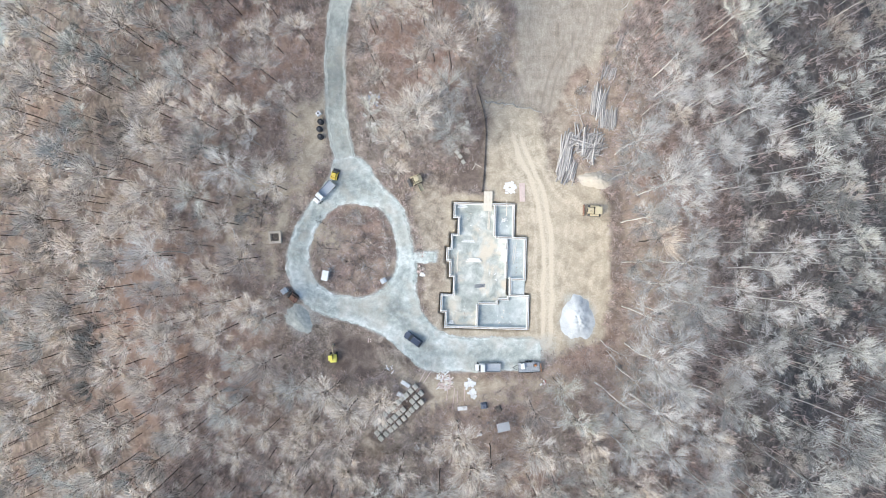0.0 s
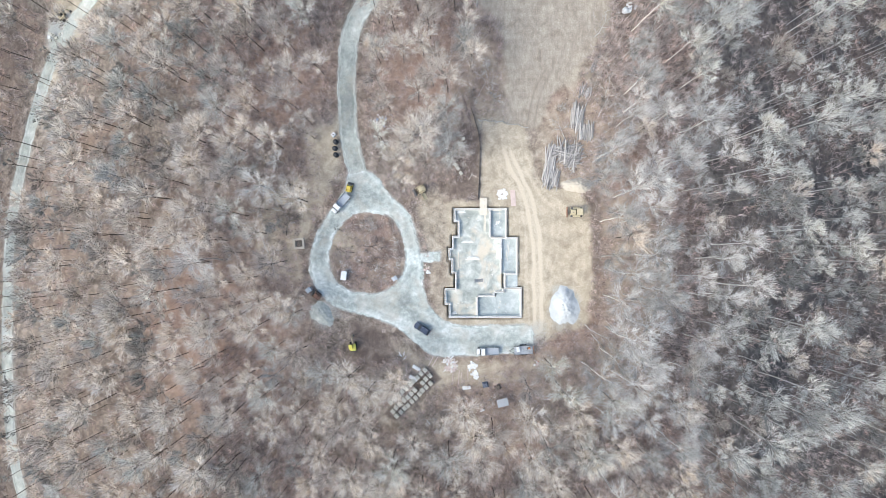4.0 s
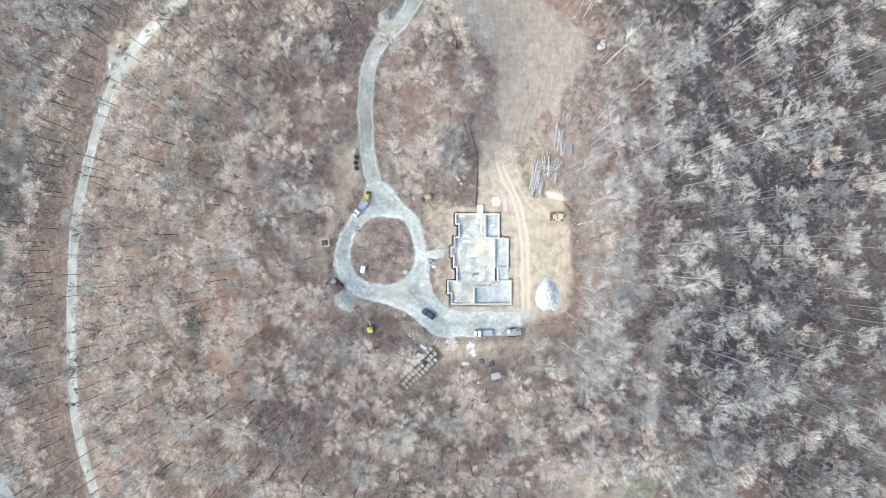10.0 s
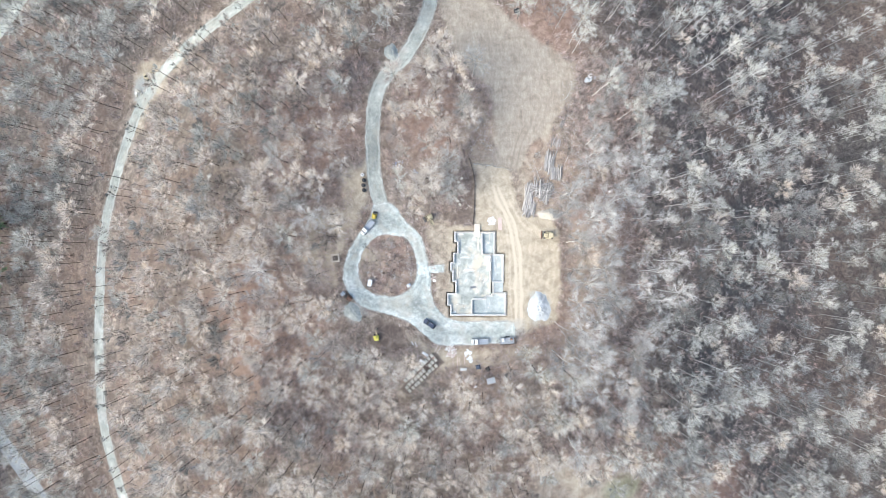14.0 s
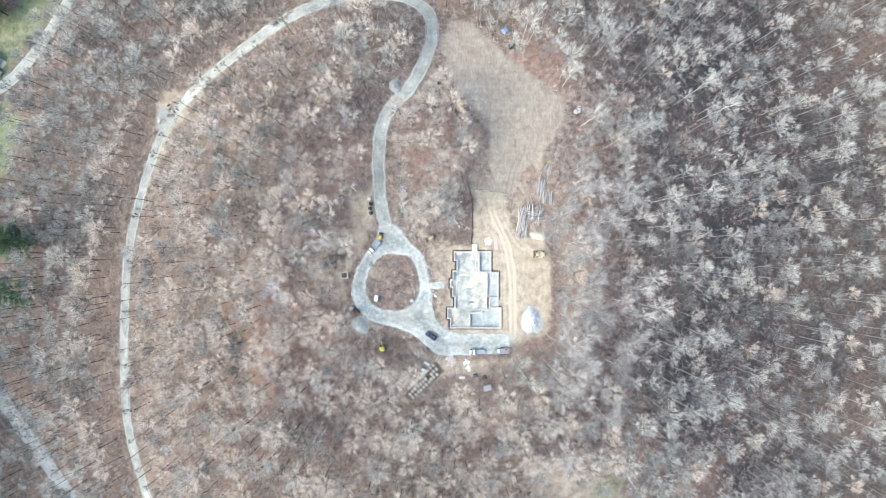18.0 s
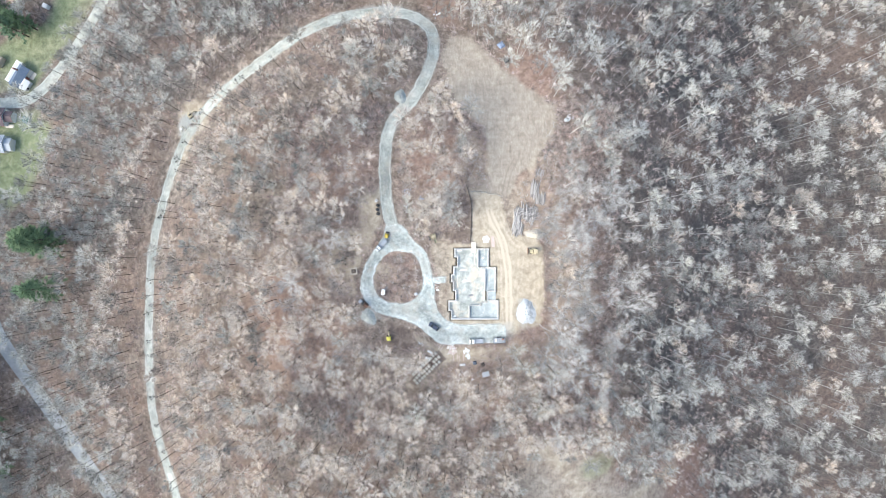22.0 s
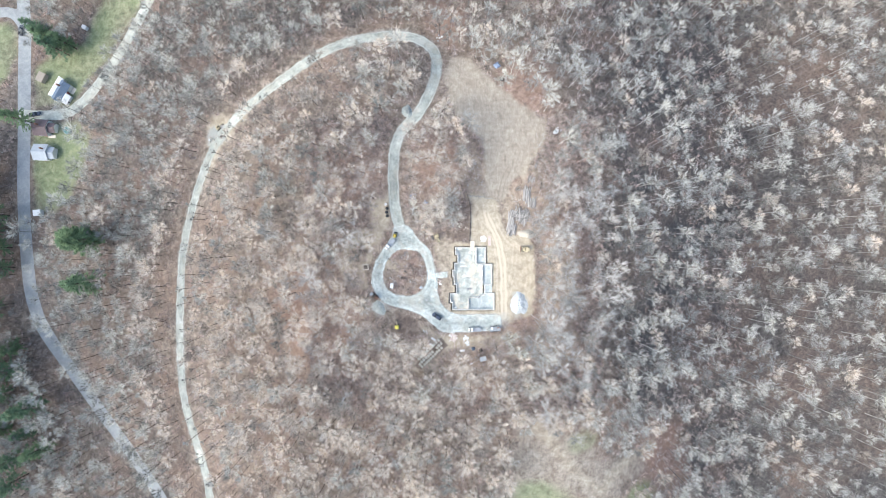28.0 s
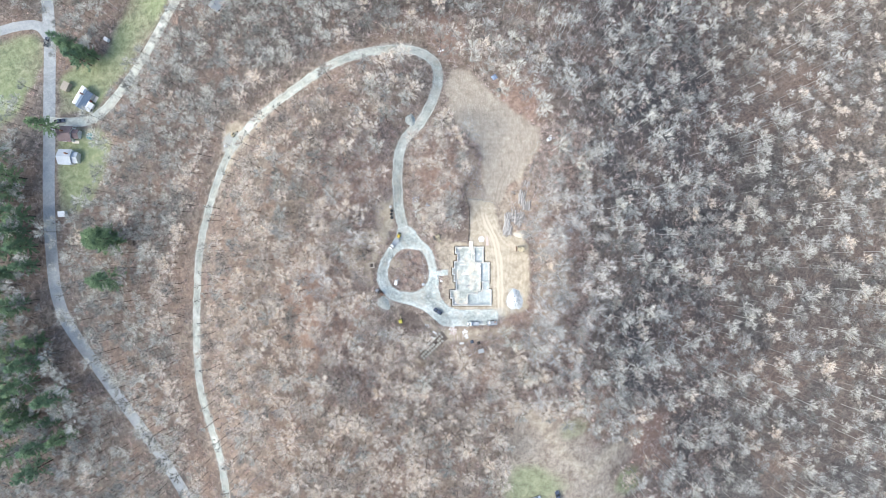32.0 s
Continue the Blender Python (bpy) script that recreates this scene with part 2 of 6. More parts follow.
PALE = ((0.19, 0.187, 0.178), (0.46, 0.455, 0.43), (0.6, 0.58, 0.52))
BROWN = ((0.27, 0.235, 0.205), (0.63, 0.57, 0.5), (0.72, 0.63, 0.535))
GREY = ((0.21, 0.209, 0.193), (0.45, 0.447, 0.41), (0.58, 0.565, 0.505))
# dark wood, and the shaded side of the western trunks put into their bark
DARK_SHADE_BARK = ((0.07, 0.06, 0.052), (0.12, 0.105, 0.092), (0.17, 0.145, 0.125))


# ---- land ----
def sstep(v):
    v = np.clip(v, 0, 1)
    return v * v * (3 - 2 * v)


def wob(x, y, s, k=0.0):
    """Cheap smooth waves, for uneven ground and ragged outlines."""
    return (np.sin(x * s + 1.3 * np.sin(y * s * 0.8 + k)) + np.sin(y * s * 1.31 + 1.7 * np.sin(x * s * 0.7 + 2 + k)) + np.sin((x + y) * s * 0.53 + k)) / 3


def seg_dist(x, y, pts):
    """Distance to a polyline."""
    d = np.full(np.shape(x), 1e9)
    for (ax, ay), (bx, by) in zip(pts, pts[1:]):
        ux, uy = bx - ax, by - ay
        t = np.clip(((x - ax) * ux + (y - ay) * uy) / (ux * ux + uy * uy + 1e-9), 0, 1)
        d = np.minimum(d, np.hypot(x - ax - t * ux, y - ay - t * uy))
    return d


def poly_in(x, y, pts):
    """Signed distance to a closed outline, positive inside."""
    inside = np.zeros(np.shape(x), bool)
    for (ax, ay), (bx, by) in zip(pts, pts[1:] + pts[:1]):
        if ay != by:
            inside ^= ((ay > y) != (by > y)) & (x < (bx - ax) * (y - ay) / (by - ay) + ax)
    d = seg_dist(x, y, pts + pts[:1])
    return np.where(inside, d, -d)


def smooth(pts, closed=False, steps=5):
    """A curve through the points."""
    q = [Vector(p) for p in pts]
    n = len(q)
    out = []
    for i in range(n if closed else n - 1):
        a, b, c, d = (q[j % n] if closed else q[min(max(j, 0), n - 1)] for j in (i - 1, i, i + 1, i + 2))
        for k in range(steps):
            t = k / steps
            v = 0.5 * ((2 * b) + (c - a) * t + (2 * a - 5 * b + 4 * c - d) * t * t + (3 * b - a - 3 * c + d) * t ** 3)
            out.append((v.x, v.y))
    if not closed:
        out.append(tuple(q[-1]))
    return out


DRIVE = smooth([(-20.5, 13), (-21.6, 20), (-23.2, 28), (-23.7, 40), (-23, 51), (-21.1, 57.7), (-17.2, 63), (-12.4, 68), (-9.2, 73.4), (-6.2, 80), (-4.2, 88), (-5.5, 96), (-12, 101.5),
                (-21.3, 103.6), (-37.3, 102.3), (-53.5, 97.2), (-70, 87.8), (-87.3, 76.8), (-101, 65.5), (-109.6, 54.2), (-118.5, 33.8), (-124.9, 11.5), (-127.1, -11.2), (-128, -34),
                (-127, -57), (-123, -74), (-118, -91), (-115.1, -108), (-114, -130), (-116, -160)])
HILL = DRIVE[60:] + [(60, -160), (60, 101)]
PUBLIC = smooth([(-216, 230), (-214.2, 153), (-212.1, 122), (-210.9, 79), (-211.5, 37), (-210.4, 1), (-207, -17), (-200, -32), (-179, -62), (-159.5, -87), (-143.5, -108), (-128, -131), (-100, -175)])
SIDE = smooth([(-210.9, 80.2), (-204, 79.6), (-195, 79.8), (-187.4, 81.3), (-179.4, 87), (-171.3, 95.6), (-158.1, 112.6), (-144.6, 132), (-133, 149), (-110, 185)])
SIDE_B = smooth([(-212.2, 125), (-217.7, 131.9), (-225.4, 133), (-242, 129), (-300, 110)])
LOOP_OUT = smooth([(-23.4, 19.5), (-24.6, 15.8), (-27.7, 11.1), (-30.6, 6.9), (-32.8, 2.2), (-33.9, -3), (-33, -7.4), (-29.9, -11.8), (-26.3, -14.3), (-20.7, -15.9), (-15.7, -17.6), (-10.8, -20.2), (-4.5, -25.8), (0.3, -26.6), (14, -26.2),
                   (20.6, -25.6), (21.6, -22), (20, -19.1), (12, -18.9), (5, -18.9), (0.2, -18), (-2.7, -16), (-4.7, -12.8), (-5.6, -8.5), (-5.6, -3.5), (-6.4, 0.3), (-8.4, 8.4), (-13.7, 14.1), (-17.8, 19.5)], True, 4)
LOOP_IN = smooth([(-22.7, 9), (-25.9, 6.2), (-27.8, 3.1), (-28.9, -1.5), (-28, -6.2), (-25.8, -8.7), (-21.8, -10.2), (-16.9, -10.3), (-13.1, -8.6), (-10.8, -5.9), (-10, -2.2), (-10.4, 2.5), (-12.8, 7.6), (-15.9, 9.1), (-19, 9.6)], True, 4)
FOOTPATH = [(-6.5, -0.6), (-1.1, -0.3), (-1.2, -2.9), (-6.5, -3.0)]
FIELD = [(2.3, 93), (10, 93), (17.9, 83), (28, 74.5), (37, 67.5), (43, 64.5), (42.5, 55), (37.8, 47.5), (32.5, 41.2), (27, 38), (24, 29), (9, 29), (16, 40.1), (15.1, 50.5), (10.8, 58.5), (5.7, 65.1), (0.6, 74), (-1.4, 85.5)]
YARD = [(9.4, 31), (19.9, 30.5), (22.3, 24.6), (23.4, 15.5), (27.1, 15.4), (33.3, 14.8), (36.3, 9.5), (36.4, -8), (35.4, -19.1), (27.7, -21.5), (23.5, -23.5), (19, -21), (-1, -19.5), (-4.8, -12), (-4.6, -4), (-5.4, 2), (-7.5, 8), (-6, 14), (-2, 15), (8.4, 11.8)]
LAWNS = ([(-206, 77.3), (-185.7, 76.7), (-177.5, 71.8), (-177.5, 56.9), (-182.6, 48), (-187.6, 39.4), (-195.6, 29), (-206.4, 29.3)],
         [(-205.5, 84), (-206, 104), (-199, 112), (-186, 112), (-180, 116), (-177, 126.6), (-165, 150), (-138, 150), (-149.8, 129.7), (-158.2, 118.7), (-166.5, 107.4), (-176.4, 99), (-183, 89), (-187.5, 84.4)],
         [(-260, 118), (-238.8, 124), (-229.8, 128.5), (-220.7, 128), (-215.1, 123.5), (-214.4, 112), (-219.9, 100.4), (-228.5, 85), (-237, 75), (-260, 60)])
MEADOW = [(25.8, -70), (36, -67), (47, -71), (58, -71.5), (65, -79), (67.5, -87.4), (86.8, -85), (90.7, -95), (76, -101), (84, -110), (88, -130), (22, -130), (23, -101), (27, -87)]
WALLS_AXIS = [(2.0, 10.0), (15.2, 10.0), (15.2, 2.8), (17.9, 2.8), (17.9, -6.5), (14.9, -6.5), (14.9, -9.6), (18.8, -9.6), (18.8, -17.1), (0.7, -17.1), (0.7, -13.8), (-0.3, -13.8), (-0.3, -9.8), (2.3, -9.8),
         (2.3, -6.1), (1.4, -6.1), (1.4, -2.8), (0.7, -2.8), (0.7, 0.2), (1.6, 0.2), (1.6, 3.2), (3.0, 3.2), (3.0, 6.6), (2.0, 6.6)]
HOUSE_TURN = pose(9.5, -3.5, 0, 0, 0, -1.0)
WALLS = [tuple((HOUSE_TURN @ Vector((a - 9.5, b + 3.5, 0)))[:2]) for a, b in WALLS_AXIS]


def land(x, y):
    """The hill: a level top, falling away to a valley road in the west and steep woods in the east."""
    west = sstep((-30 - x) / 120)
    z = -34 * sstep((-30 - x) / 170) - 40 * sstep((x - 39 - 5 * np.sin(y * 0.045) - 3 * np.sin(y * 0.11 + 1)) / 125)
    z = z - 12 * sstep((y - 48) / 110) * (1 - 0.6 * west) - 10 * sstep((-y - 38) / 100) * (1 - 0.7 * west)
    off = sstep((np.hypot(x - 0, y - 0) - 45) / 60)
    return z + off * 0.5 * wob(x, y, 0.07)


def ground_z(x, y):
    """The land with the dug pit round the foundation."""
    z = land(x, y)
    pit = poly_in(x, y, WALLS)
    near = sstep((pit + 0.5 + 0.18 * wob(x, y, 0.5, 2)) / 0.3)
    deep = 0.5 + 0.3 * wob(x, y, 0.3, 4) + 0.35 * sstep((6 - x) / 4) * sstep((y + 16) / 4)
    return z - near * (deep + (1.9 - deep) * sstep((pit + 0.1) / 0.3)) + 0.12 * wob(x, y, 0.9) * sstep((pit + 3) / 2) * (1 - near)


def beyond(x, y):
    """1 on the slope outside the lane's bend, 0 on the hill inside it."""
    return sstep((-5 - poly_in(x, y, HILL) + 7 * wob(x, y, 0.05)) / 16) * sstep((40 - x) / 40)


def gravel_in(x, y):
    ring = np.minimum(poly_in(x, y, LOOP_OUT), -poly_in(x, y, LOOP_IN))
    return np.maximum(ring, poly_in(x, y, FOOTPATH)) + 0.3 * wob(x, y, 1.1) + 0.22 * wob(x, y, 3.1, 2) + 0.16 * wob(x, y, 7.3, 1)


def drive_in(x, y):
    w = 2.05 + 0.2 * sstep((x + 110) / 90)
    return w - seg_dist(x, y, DRIVE) + 0.26 * wob(x, y, 0.9, 1) + 0.18 * wob(x, y, 2.7)


def road_in(x, y):
    return np.maximum(3.2 - seg_dist(x, y, PUBLIC), 2.6 - seg_dist(x, y, SIDE_B)) + 0.08 * wob(x, y, 1.3)


def side_in(x, y):
    return 2.6 - seg_dist(x, y, SIDE) + 0.2 * wob(x, y, 0.8)


def lines(stops):
    """Grid lines: (from, to, spacing) stretch by stretch."""
    out = [stops[0][0]]
    for a, b, s in stops:
        k = max(1, round((b - a) / s))
        out += [a + (b - a) * i / k for i in range(1, k + 1)]
    return np.array(out)


def mesh_from(name, v, f, material, smooth_faces=False):
    """A mesh from arrays: v (n, 3) and f (m, 3) or (m, 4)."""
    v, f = np.asarray(v, np.float32), np.asarray(f, np.int32)
    me = bpy.data.meshes.new(name)
    k = f.shape[1]
    me.vertices.add(len(v))
    me.vertices.foreach_set("co", v.ravel())
    me.loops.add(f.size)
    me.loops.foreach_set("vertex_index", f.ravel())
    me.polygons.add(len(f))
    me.polygons.foreach_set("loop_start", np.arange(0, f.size, k, dtype=np.int32))
    me.materials.append(material)
    me.update(calc_edges=True)
    me.polygons.foreach_set("use_smooth", np.full(len(f), smooth_faces))
    return me


def build_ground():
    xs = lines([(-3000, -700, 460), (-700, -280, 35), (-280, -46, 2.9), (-46, -6, 0.5), (-6, 24, 0.25), (24, 46, 0.5), (46, 280, 3.2), (280, 700, 35), (700, 3000, 460)])
    ys = lines([(-3000, -600, 400), (-600, -180, 30), (-180, -44, 2.8), (-44, -22, 0.5), (-22, 15, 0.25), (15, 44, 0.5), (44, 200, 2.8), (200, 600, 30), (600, 3000, 400)])
    X, Y = np.meshgrid(xs, ys)
    x, y = X.ravel(), Y.ravel()
    z = ground_z(x, y)
    nx, ny = len(xs), len(ys)
    i = (np.arange(ny - 1)[:, None] * nx + np.arange(nx - 1)[None]).ravel()
    me = mesh_from("ground", np.stack([x, y, z], 1), np.stack([i, i + 1, i + nx + 1, i + nx], 1), M_GROUND, True)
    soft = lambda d, w: sstep(d / w + 0.5)
    pit = poly_in(x, y, WALLS)
    red = np.maximum(soft(poly_in(x, y, YARD) + 0.8 * wob(x, y, 0.5), 3.0), soft(pit + 2.2, 1.5))
    red = red * (1 - 0.5 * soft(1 - x, 3) * (np.abs(y) < 22)) * (1 - 0.2 * soft(y - 14, 5))
    red = np.maximum(red, 0.3 * soft(3.4 - seg_dist(x, y, DRIVE), 3.0) * (x < -60))
    red = np.maximum(red, 0.9 * soft(7 - np.hypot(x + 104, y - 66), 5))
    red = np.maximum(red, 0.85 * soft(2.6 - seg_dist(x, y, [(-93, 71), (-102, 65), (-107, 57), (-109, 50)]) + 0.8 * wob(x, y, 0.5), 3))
    red = np.maximum(red, 0.52 * soft(3.2 - seg_dist(x, y, smooth([(35.6, -67), (46, -81), (60, -97), (65, -101), (70.7, -96), (80, -89), (93.5, -84)])) + wob(x, y, 0.3), 5))
    red = np.maximum(red, 0.8 * soft(poly_in(x, y, [(-36, 30), (-25.5, 33), (-25, 18), (-33, 8), (-35, 0), (-35, -8), (-45, -4), (-48, 4), (-45, 14), (-34, 19)]) + 1.5 * wob(x, y, 0.4), 5))
    red = np.maximum(red, 0.72 * soft(poly_in(x, y, [(-14, -22), (-4, -27), (22, -27), (26, -24), (28, -32), (6, -36), (-6, -36)]), 5))
    red = red * (1 - 0.9 * soft(poly_in(x, y, [(0.5, 12), (8.6, 12), (9, 30), (3, 33)]), 2))
    isle = poly_in(x, y, LOOP_IN)
    red = np.maximum(red, soft(isle + 1, 2) * (0.62 * soft(4 - np.hypot((x + 26.5) * 0.8, y - 1.5) + wob(x, y, 0.7), 4) + 0.42 * soft(0.5 * wob(x, y, 0.55, 1) + 0.15, 0.8)))
    red = np.maximum(red, 0.5 * soft(poly_in(x, y, [(22, 13), (40, 13), (46, 28), (44, 50), (37, 50), (28, 37), (21, 31)]) + 2 * wob(x, y, 0.4), 6))
    red = np.maximum(red, 0.4 * soft(poly_in(x, y, [(-22, -28), (28, -24), (36, -24), (36, -44), (8, -50), (-20, -44)]) + 3 * wob(x, y, 0.4), 6))
    red = np.maximum(red, 0.55 * soft(poly_in(x, y, [(3, 30), (16, 30), (17, 42), (15, 56), (3, 58)]) + 2 * wob(x, y, 0.4), 6))
    red = np.maximum(red, 0.42 * soft(poly_in(x, y, [(37, 14), (58, 12), (60, -20), (54, -42), (24, -46), (30, -26), (36.5, -20)]) + 3 * wob(x, y, 0.3), 8))
    green = np.zeros_like(x)
    for lawn in LAWNS:
        green = np.maximum(green, (0.72 + 0.3 * wob(x, y, 0.16, 1)) * soft(poly_in(x, y, lawn) + 1.5 * wob(x, y, 0.3), 6))
    meadow = poly_in(x, y, MEADOW)
    for cx, cy, rx, ry in ((38, -104, 16, 11), (57, -77, 8.5, 5.5), (87, -107, 8, 8)):
        green = np.maximum(green, (0.66 if ry > 6 else 0.5) * soft(1 - np.hypot((x - cx) / rx, (y - cy) / ry) + 0.25 * wob(x, y, 0.25), 0.8))
    blue = np.maximum(soft(poly_in(x, y, FIELD) + wob(x, y, 0.4), 4), 0.55 * soft(meadow + wob(x, y, 0.3), 7))
    # alpha: painted shade under the steep east woods, greyer litter beyond the lane
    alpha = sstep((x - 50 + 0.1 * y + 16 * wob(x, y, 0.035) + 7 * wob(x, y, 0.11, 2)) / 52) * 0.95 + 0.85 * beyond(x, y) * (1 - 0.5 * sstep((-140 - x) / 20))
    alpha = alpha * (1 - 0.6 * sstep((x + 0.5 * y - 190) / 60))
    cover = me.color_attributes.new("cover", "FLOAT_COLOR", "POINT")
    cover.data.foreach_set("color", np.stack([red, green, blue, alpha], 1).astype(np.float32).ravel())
    ring = np.minimum(poly_in(x, y, LOOP_OUT), -poly_in(x, y, LOOP_IN))
    stone = np.maximum(0.75 * soft(np.maximum(ring, poly_in(x, y, FOOTPATH)) + 0.2, 1.6), 0.75 * soft(1.9 + 0.5 * sstep((x + 110) / 90) - seg_dist(x, y, DRIVE), 1.8))
    stone = np.maximum(stone, 0.62 * soft(3.4 - np.hypot((x + 30.6) * 0.9, y + 15.2) + 1.6 * wob(x, y, 0.7, 3), 2.6))
    stone = np.maximum(stone, 0.6 * soft(4.0 - np.hypot(x - 29, (y + 15) * 0.68) + 0.7 * wob(x, y, 0.8), 2.4))
    stone = np.maximum(stone, 0.5 * soft(3.6 - np.hypot(x - 21.5, (y + 22.3) * 0.8) + wob(x, y, 0.9), 4))
    stone = np.maximum(stone, soft(5 - np.hypot(x + 106, y - 63), 4))
    turned_shade = 0.75 * soft(poly_in(x, y, [(-23.5, -17.5), (-16.5, -18.5), (-14.5, -22), (-16, -29), (-22, -29), (-24, -24)]) + 0.9 * wob(x, y, 0.8), 3.0)
    turned_shade = np.maximum(turned_shade, 0.8 * soft(poly_in(x, y, [(1.5, 14), (8.2, 13), (8.6, 30), (4, 33)]) + 0.6 * wob(x, y, 0.8), 3.0))
    turned_shade = np.maximum(turned_shade, 0.6 * soft(1.4 - seg_dist(x, y, [(37.4, 14), (37.8, 0), (37.6, -6)]) + 0.5 * wob(x, y, 0.6), 2))
    # muddy tracks along the silt fence, dark soil under the trees west of the tanks
    for off in (-1.0, -2.6):
        turned_shade = np.maximum(turned_shade, 0.8 * soft(0.5 - seg_dist(x, y, smooth([(8.0 + off, 13), (8.3 + off, 20), (8.4 + off, 27), (7.4 + off, 33), (6.0 + off, 38)])) + 0.2 * wob(x, y, 0.9), 0.9))
    turned_shade = np.maximum(turned_shade, 0.65 * soft(5.5 - np.hypot(x + 45, (y - 22) * 0.8) + 1.5 * wob(x, y, 0.4), 5))
    # shade in the gaps between the stone pallets, painted onto the ground
    turned_shade = np.maximum(turned_shade, 0.75 * soft(poly_in(x, y, [(-16.5, -40.5), (-13.5, -42.5), (-1.5, -32), (-4.5, -28.5)]) + 0.4 * wob(x, y, 0.9), 1.2))
    turned_shade = np.maximum(turned_shade, 0.62 * soft(isle, 2) * soft(0.6 * wob(x, y, 0.42, 3) - 0.12, 0.5))
    turned_shade = np.maximum(turned_shade, 0.8 * soft(0.22 - np.abs(isle - 0.1), 0.5) * soft(x + 17, 3) * soft(y + 6, 4))
    turned_shade = np.maximum(turned_shade, 0.22 * soft(poly_in(x, y, [(26, -71), (39, -70), (44, -84), (43, -95), (28, -94)]) + 2 * wob(x, y, 0.3), 6))
    for off in (-0.9, 0.9):
        turned_shade = np.maximum(turned_shade, 0.5 * soft(0.35 - seg_dist(x, y, smooth([(21.5 + off, 29), (23.5 + off, 38), (28 + off, 46), (35 + off, 53), (40 + off, 60)])), 1.2))
    # wheel tracks: two pale ruts along each way the machines take
    worn = np.zeros_like(x)
    for w, way in ((0.95, [(15, 30), (16.5, 22), (20.5, 13), (22.4, 2), (22.6, -10), (22.5, -20)]), (0.5, [(19, 24), (24, 14), (29, 10), (31, 8)]), (0.45, [(28, 10), (27, 0), (25, -8), (23, -14)]),
                   (0.5, [(12, 29), (14, 20), (19, 14), (20.6, 4), (20.8, -8), (21, -18)]), (0.4, [(33, 6), (33.5, -4), (32, -10)])):
        d = seg_dist(x, y, smooth(way)) + 0.25 * wob(x, y, 0.7)
        worn = np.maximum(worn, w * soft(0.55 - np.abs(d - 0.85), 1.0))
        worn = np.maximum(worn, 0.55 * w * soft(1.6 - d, 1.6))
    worn = worn * (1 - 0.6 * soft(y - 24, 6))
    rust = np.zeros_like(x)
    for cx, cy, r in ((27, -26, 6), (50, 14, 13), (52, -14, 10), (46, -40, 12), (36, 30, 11), (-18, 0, 8), (12, -40, 14), (10, 44, 10), (42, -30, 13), (14, 47, 9), (-2, 44, 14), (99, -92, 16), (34, 78, 12), (0, 112, 10), (-60, -20, 22), (-45, 45, 16)):
        rust = np.maximum(rust, soft(r - np.hypot(x - cx, y - cy) + 4 * wob(x, y, 0.25), r))
    marks = me.color_attributes.new("marks", "FLOAT_COLOR", "POINT")
    marks.data.foreach_set("color", np.stack([stone, turned_shade, worn, rust], 1).astype(np.float32).ravel())
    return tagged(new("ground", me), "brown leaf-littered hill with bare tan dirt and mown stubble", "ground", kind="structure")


def patch(name, inside, bounds, cell, lift, material, label, category):
    """A sheet of ground cover, cut along the line where inside() turns positive, laid on the land."""
    x0, x1, y0, y1 = bounds
    xs, ys = np.arange(x0, x1 + cell, cell), np.arange(y0, y1 + cell, cell)
    X, Y = np.meshgrid(xs, ys)
    S = inside(X, Y)
    S = np.where(np.abs(S) < 1e-4, 1e-4, S)
    pos = S > 0
    any_in = pos[:-1, :-1] | pos[1:, :-1] | pos[:-1, 1:] | pos[1:, 1:]
    vid, verts, faces = {}, [], []

    def corner(j, i):
        k = (j, i)
        if k not in vid:
            vid[k] = len(verts)
            verts.append((X[j, i], Y[j, i]))
        return vid[k]

    def cut(j, i, jj, ii):
        k = (j, i, jj, ii) if (j, i) < (jj, ii) else (jj, ii, j, i)
        if k not in vid:
            t = S[j, i] / (S[j, i] - S[jj, ii])
            vid[k] = len(verts)
            verts.append((X[j, i] + t * (X[jj, ii] - X[j, i]), Y[j, i] + t * (Y[jj, ii] - Y[j, i])))
        return vid[k]

    for j, i in zip(*np.nonzero(any_in)):
        ring = []
        c = [(j, i), (j, i + 1), (j + 1, i + 1), (j + 1, i)]
        for a, b in zip(c, c[1:] + c[:1]):
            if pos[a]:
                ring.append(corner(*a))
            if pos[a] != pos[b]:
                ring.append(cut(*a, *b))
        for k in range(1, len(ring) - 1):
            faces.append((ring[0], ring[k], ring[k + 1]))
    v = np.array(verts)
    inset = np.maximum(inside(v[:, 0], v[:, 1]), 0)
    # the rim of a finely cut sheet runs out to nothing in the soil
    z = ground_z(v[:, 0], v[:, 1]) + lift * (np.minimum(inset / (1.6 * cell), 1) if cell < 0.4 else 1) - (0.006 if cell < 0.4 else 0)
    me = mesh_from(name, np.column_stack([v, z]), faces, material, True)
    me.attributes.new("inset", "FLOAT", "POINT").data.foreach_set("value", inset.astype(np.float32))
    return tagged(new(name, me), label, category, kind="structure")


ground = build_ground()
patch("gravel_driveway", gravel_in, (-36, 24, -29, 22), 0.3, 0.045, M_GRAVEL, "pale grey crushed-stone turning circle round a brown island", "driveway")
patch("gravel_lane", drive_in, (-134, -1, -165, 108), 0.45, 0.03, M_DRIVE, "pale worn gravel lane winding down the wooded hill", "lane")
patch("road", road_in, (-300, -95, -178, 235), 0.9, 0.09, M_ROAD, "grey weathered asphalt road along the valley", "road")
patch("side_road", side_in, (-216, -105, 74, 190), 0.8, 0.12, M_DRIVE, "pale sandy side road leading to the houses", "road")


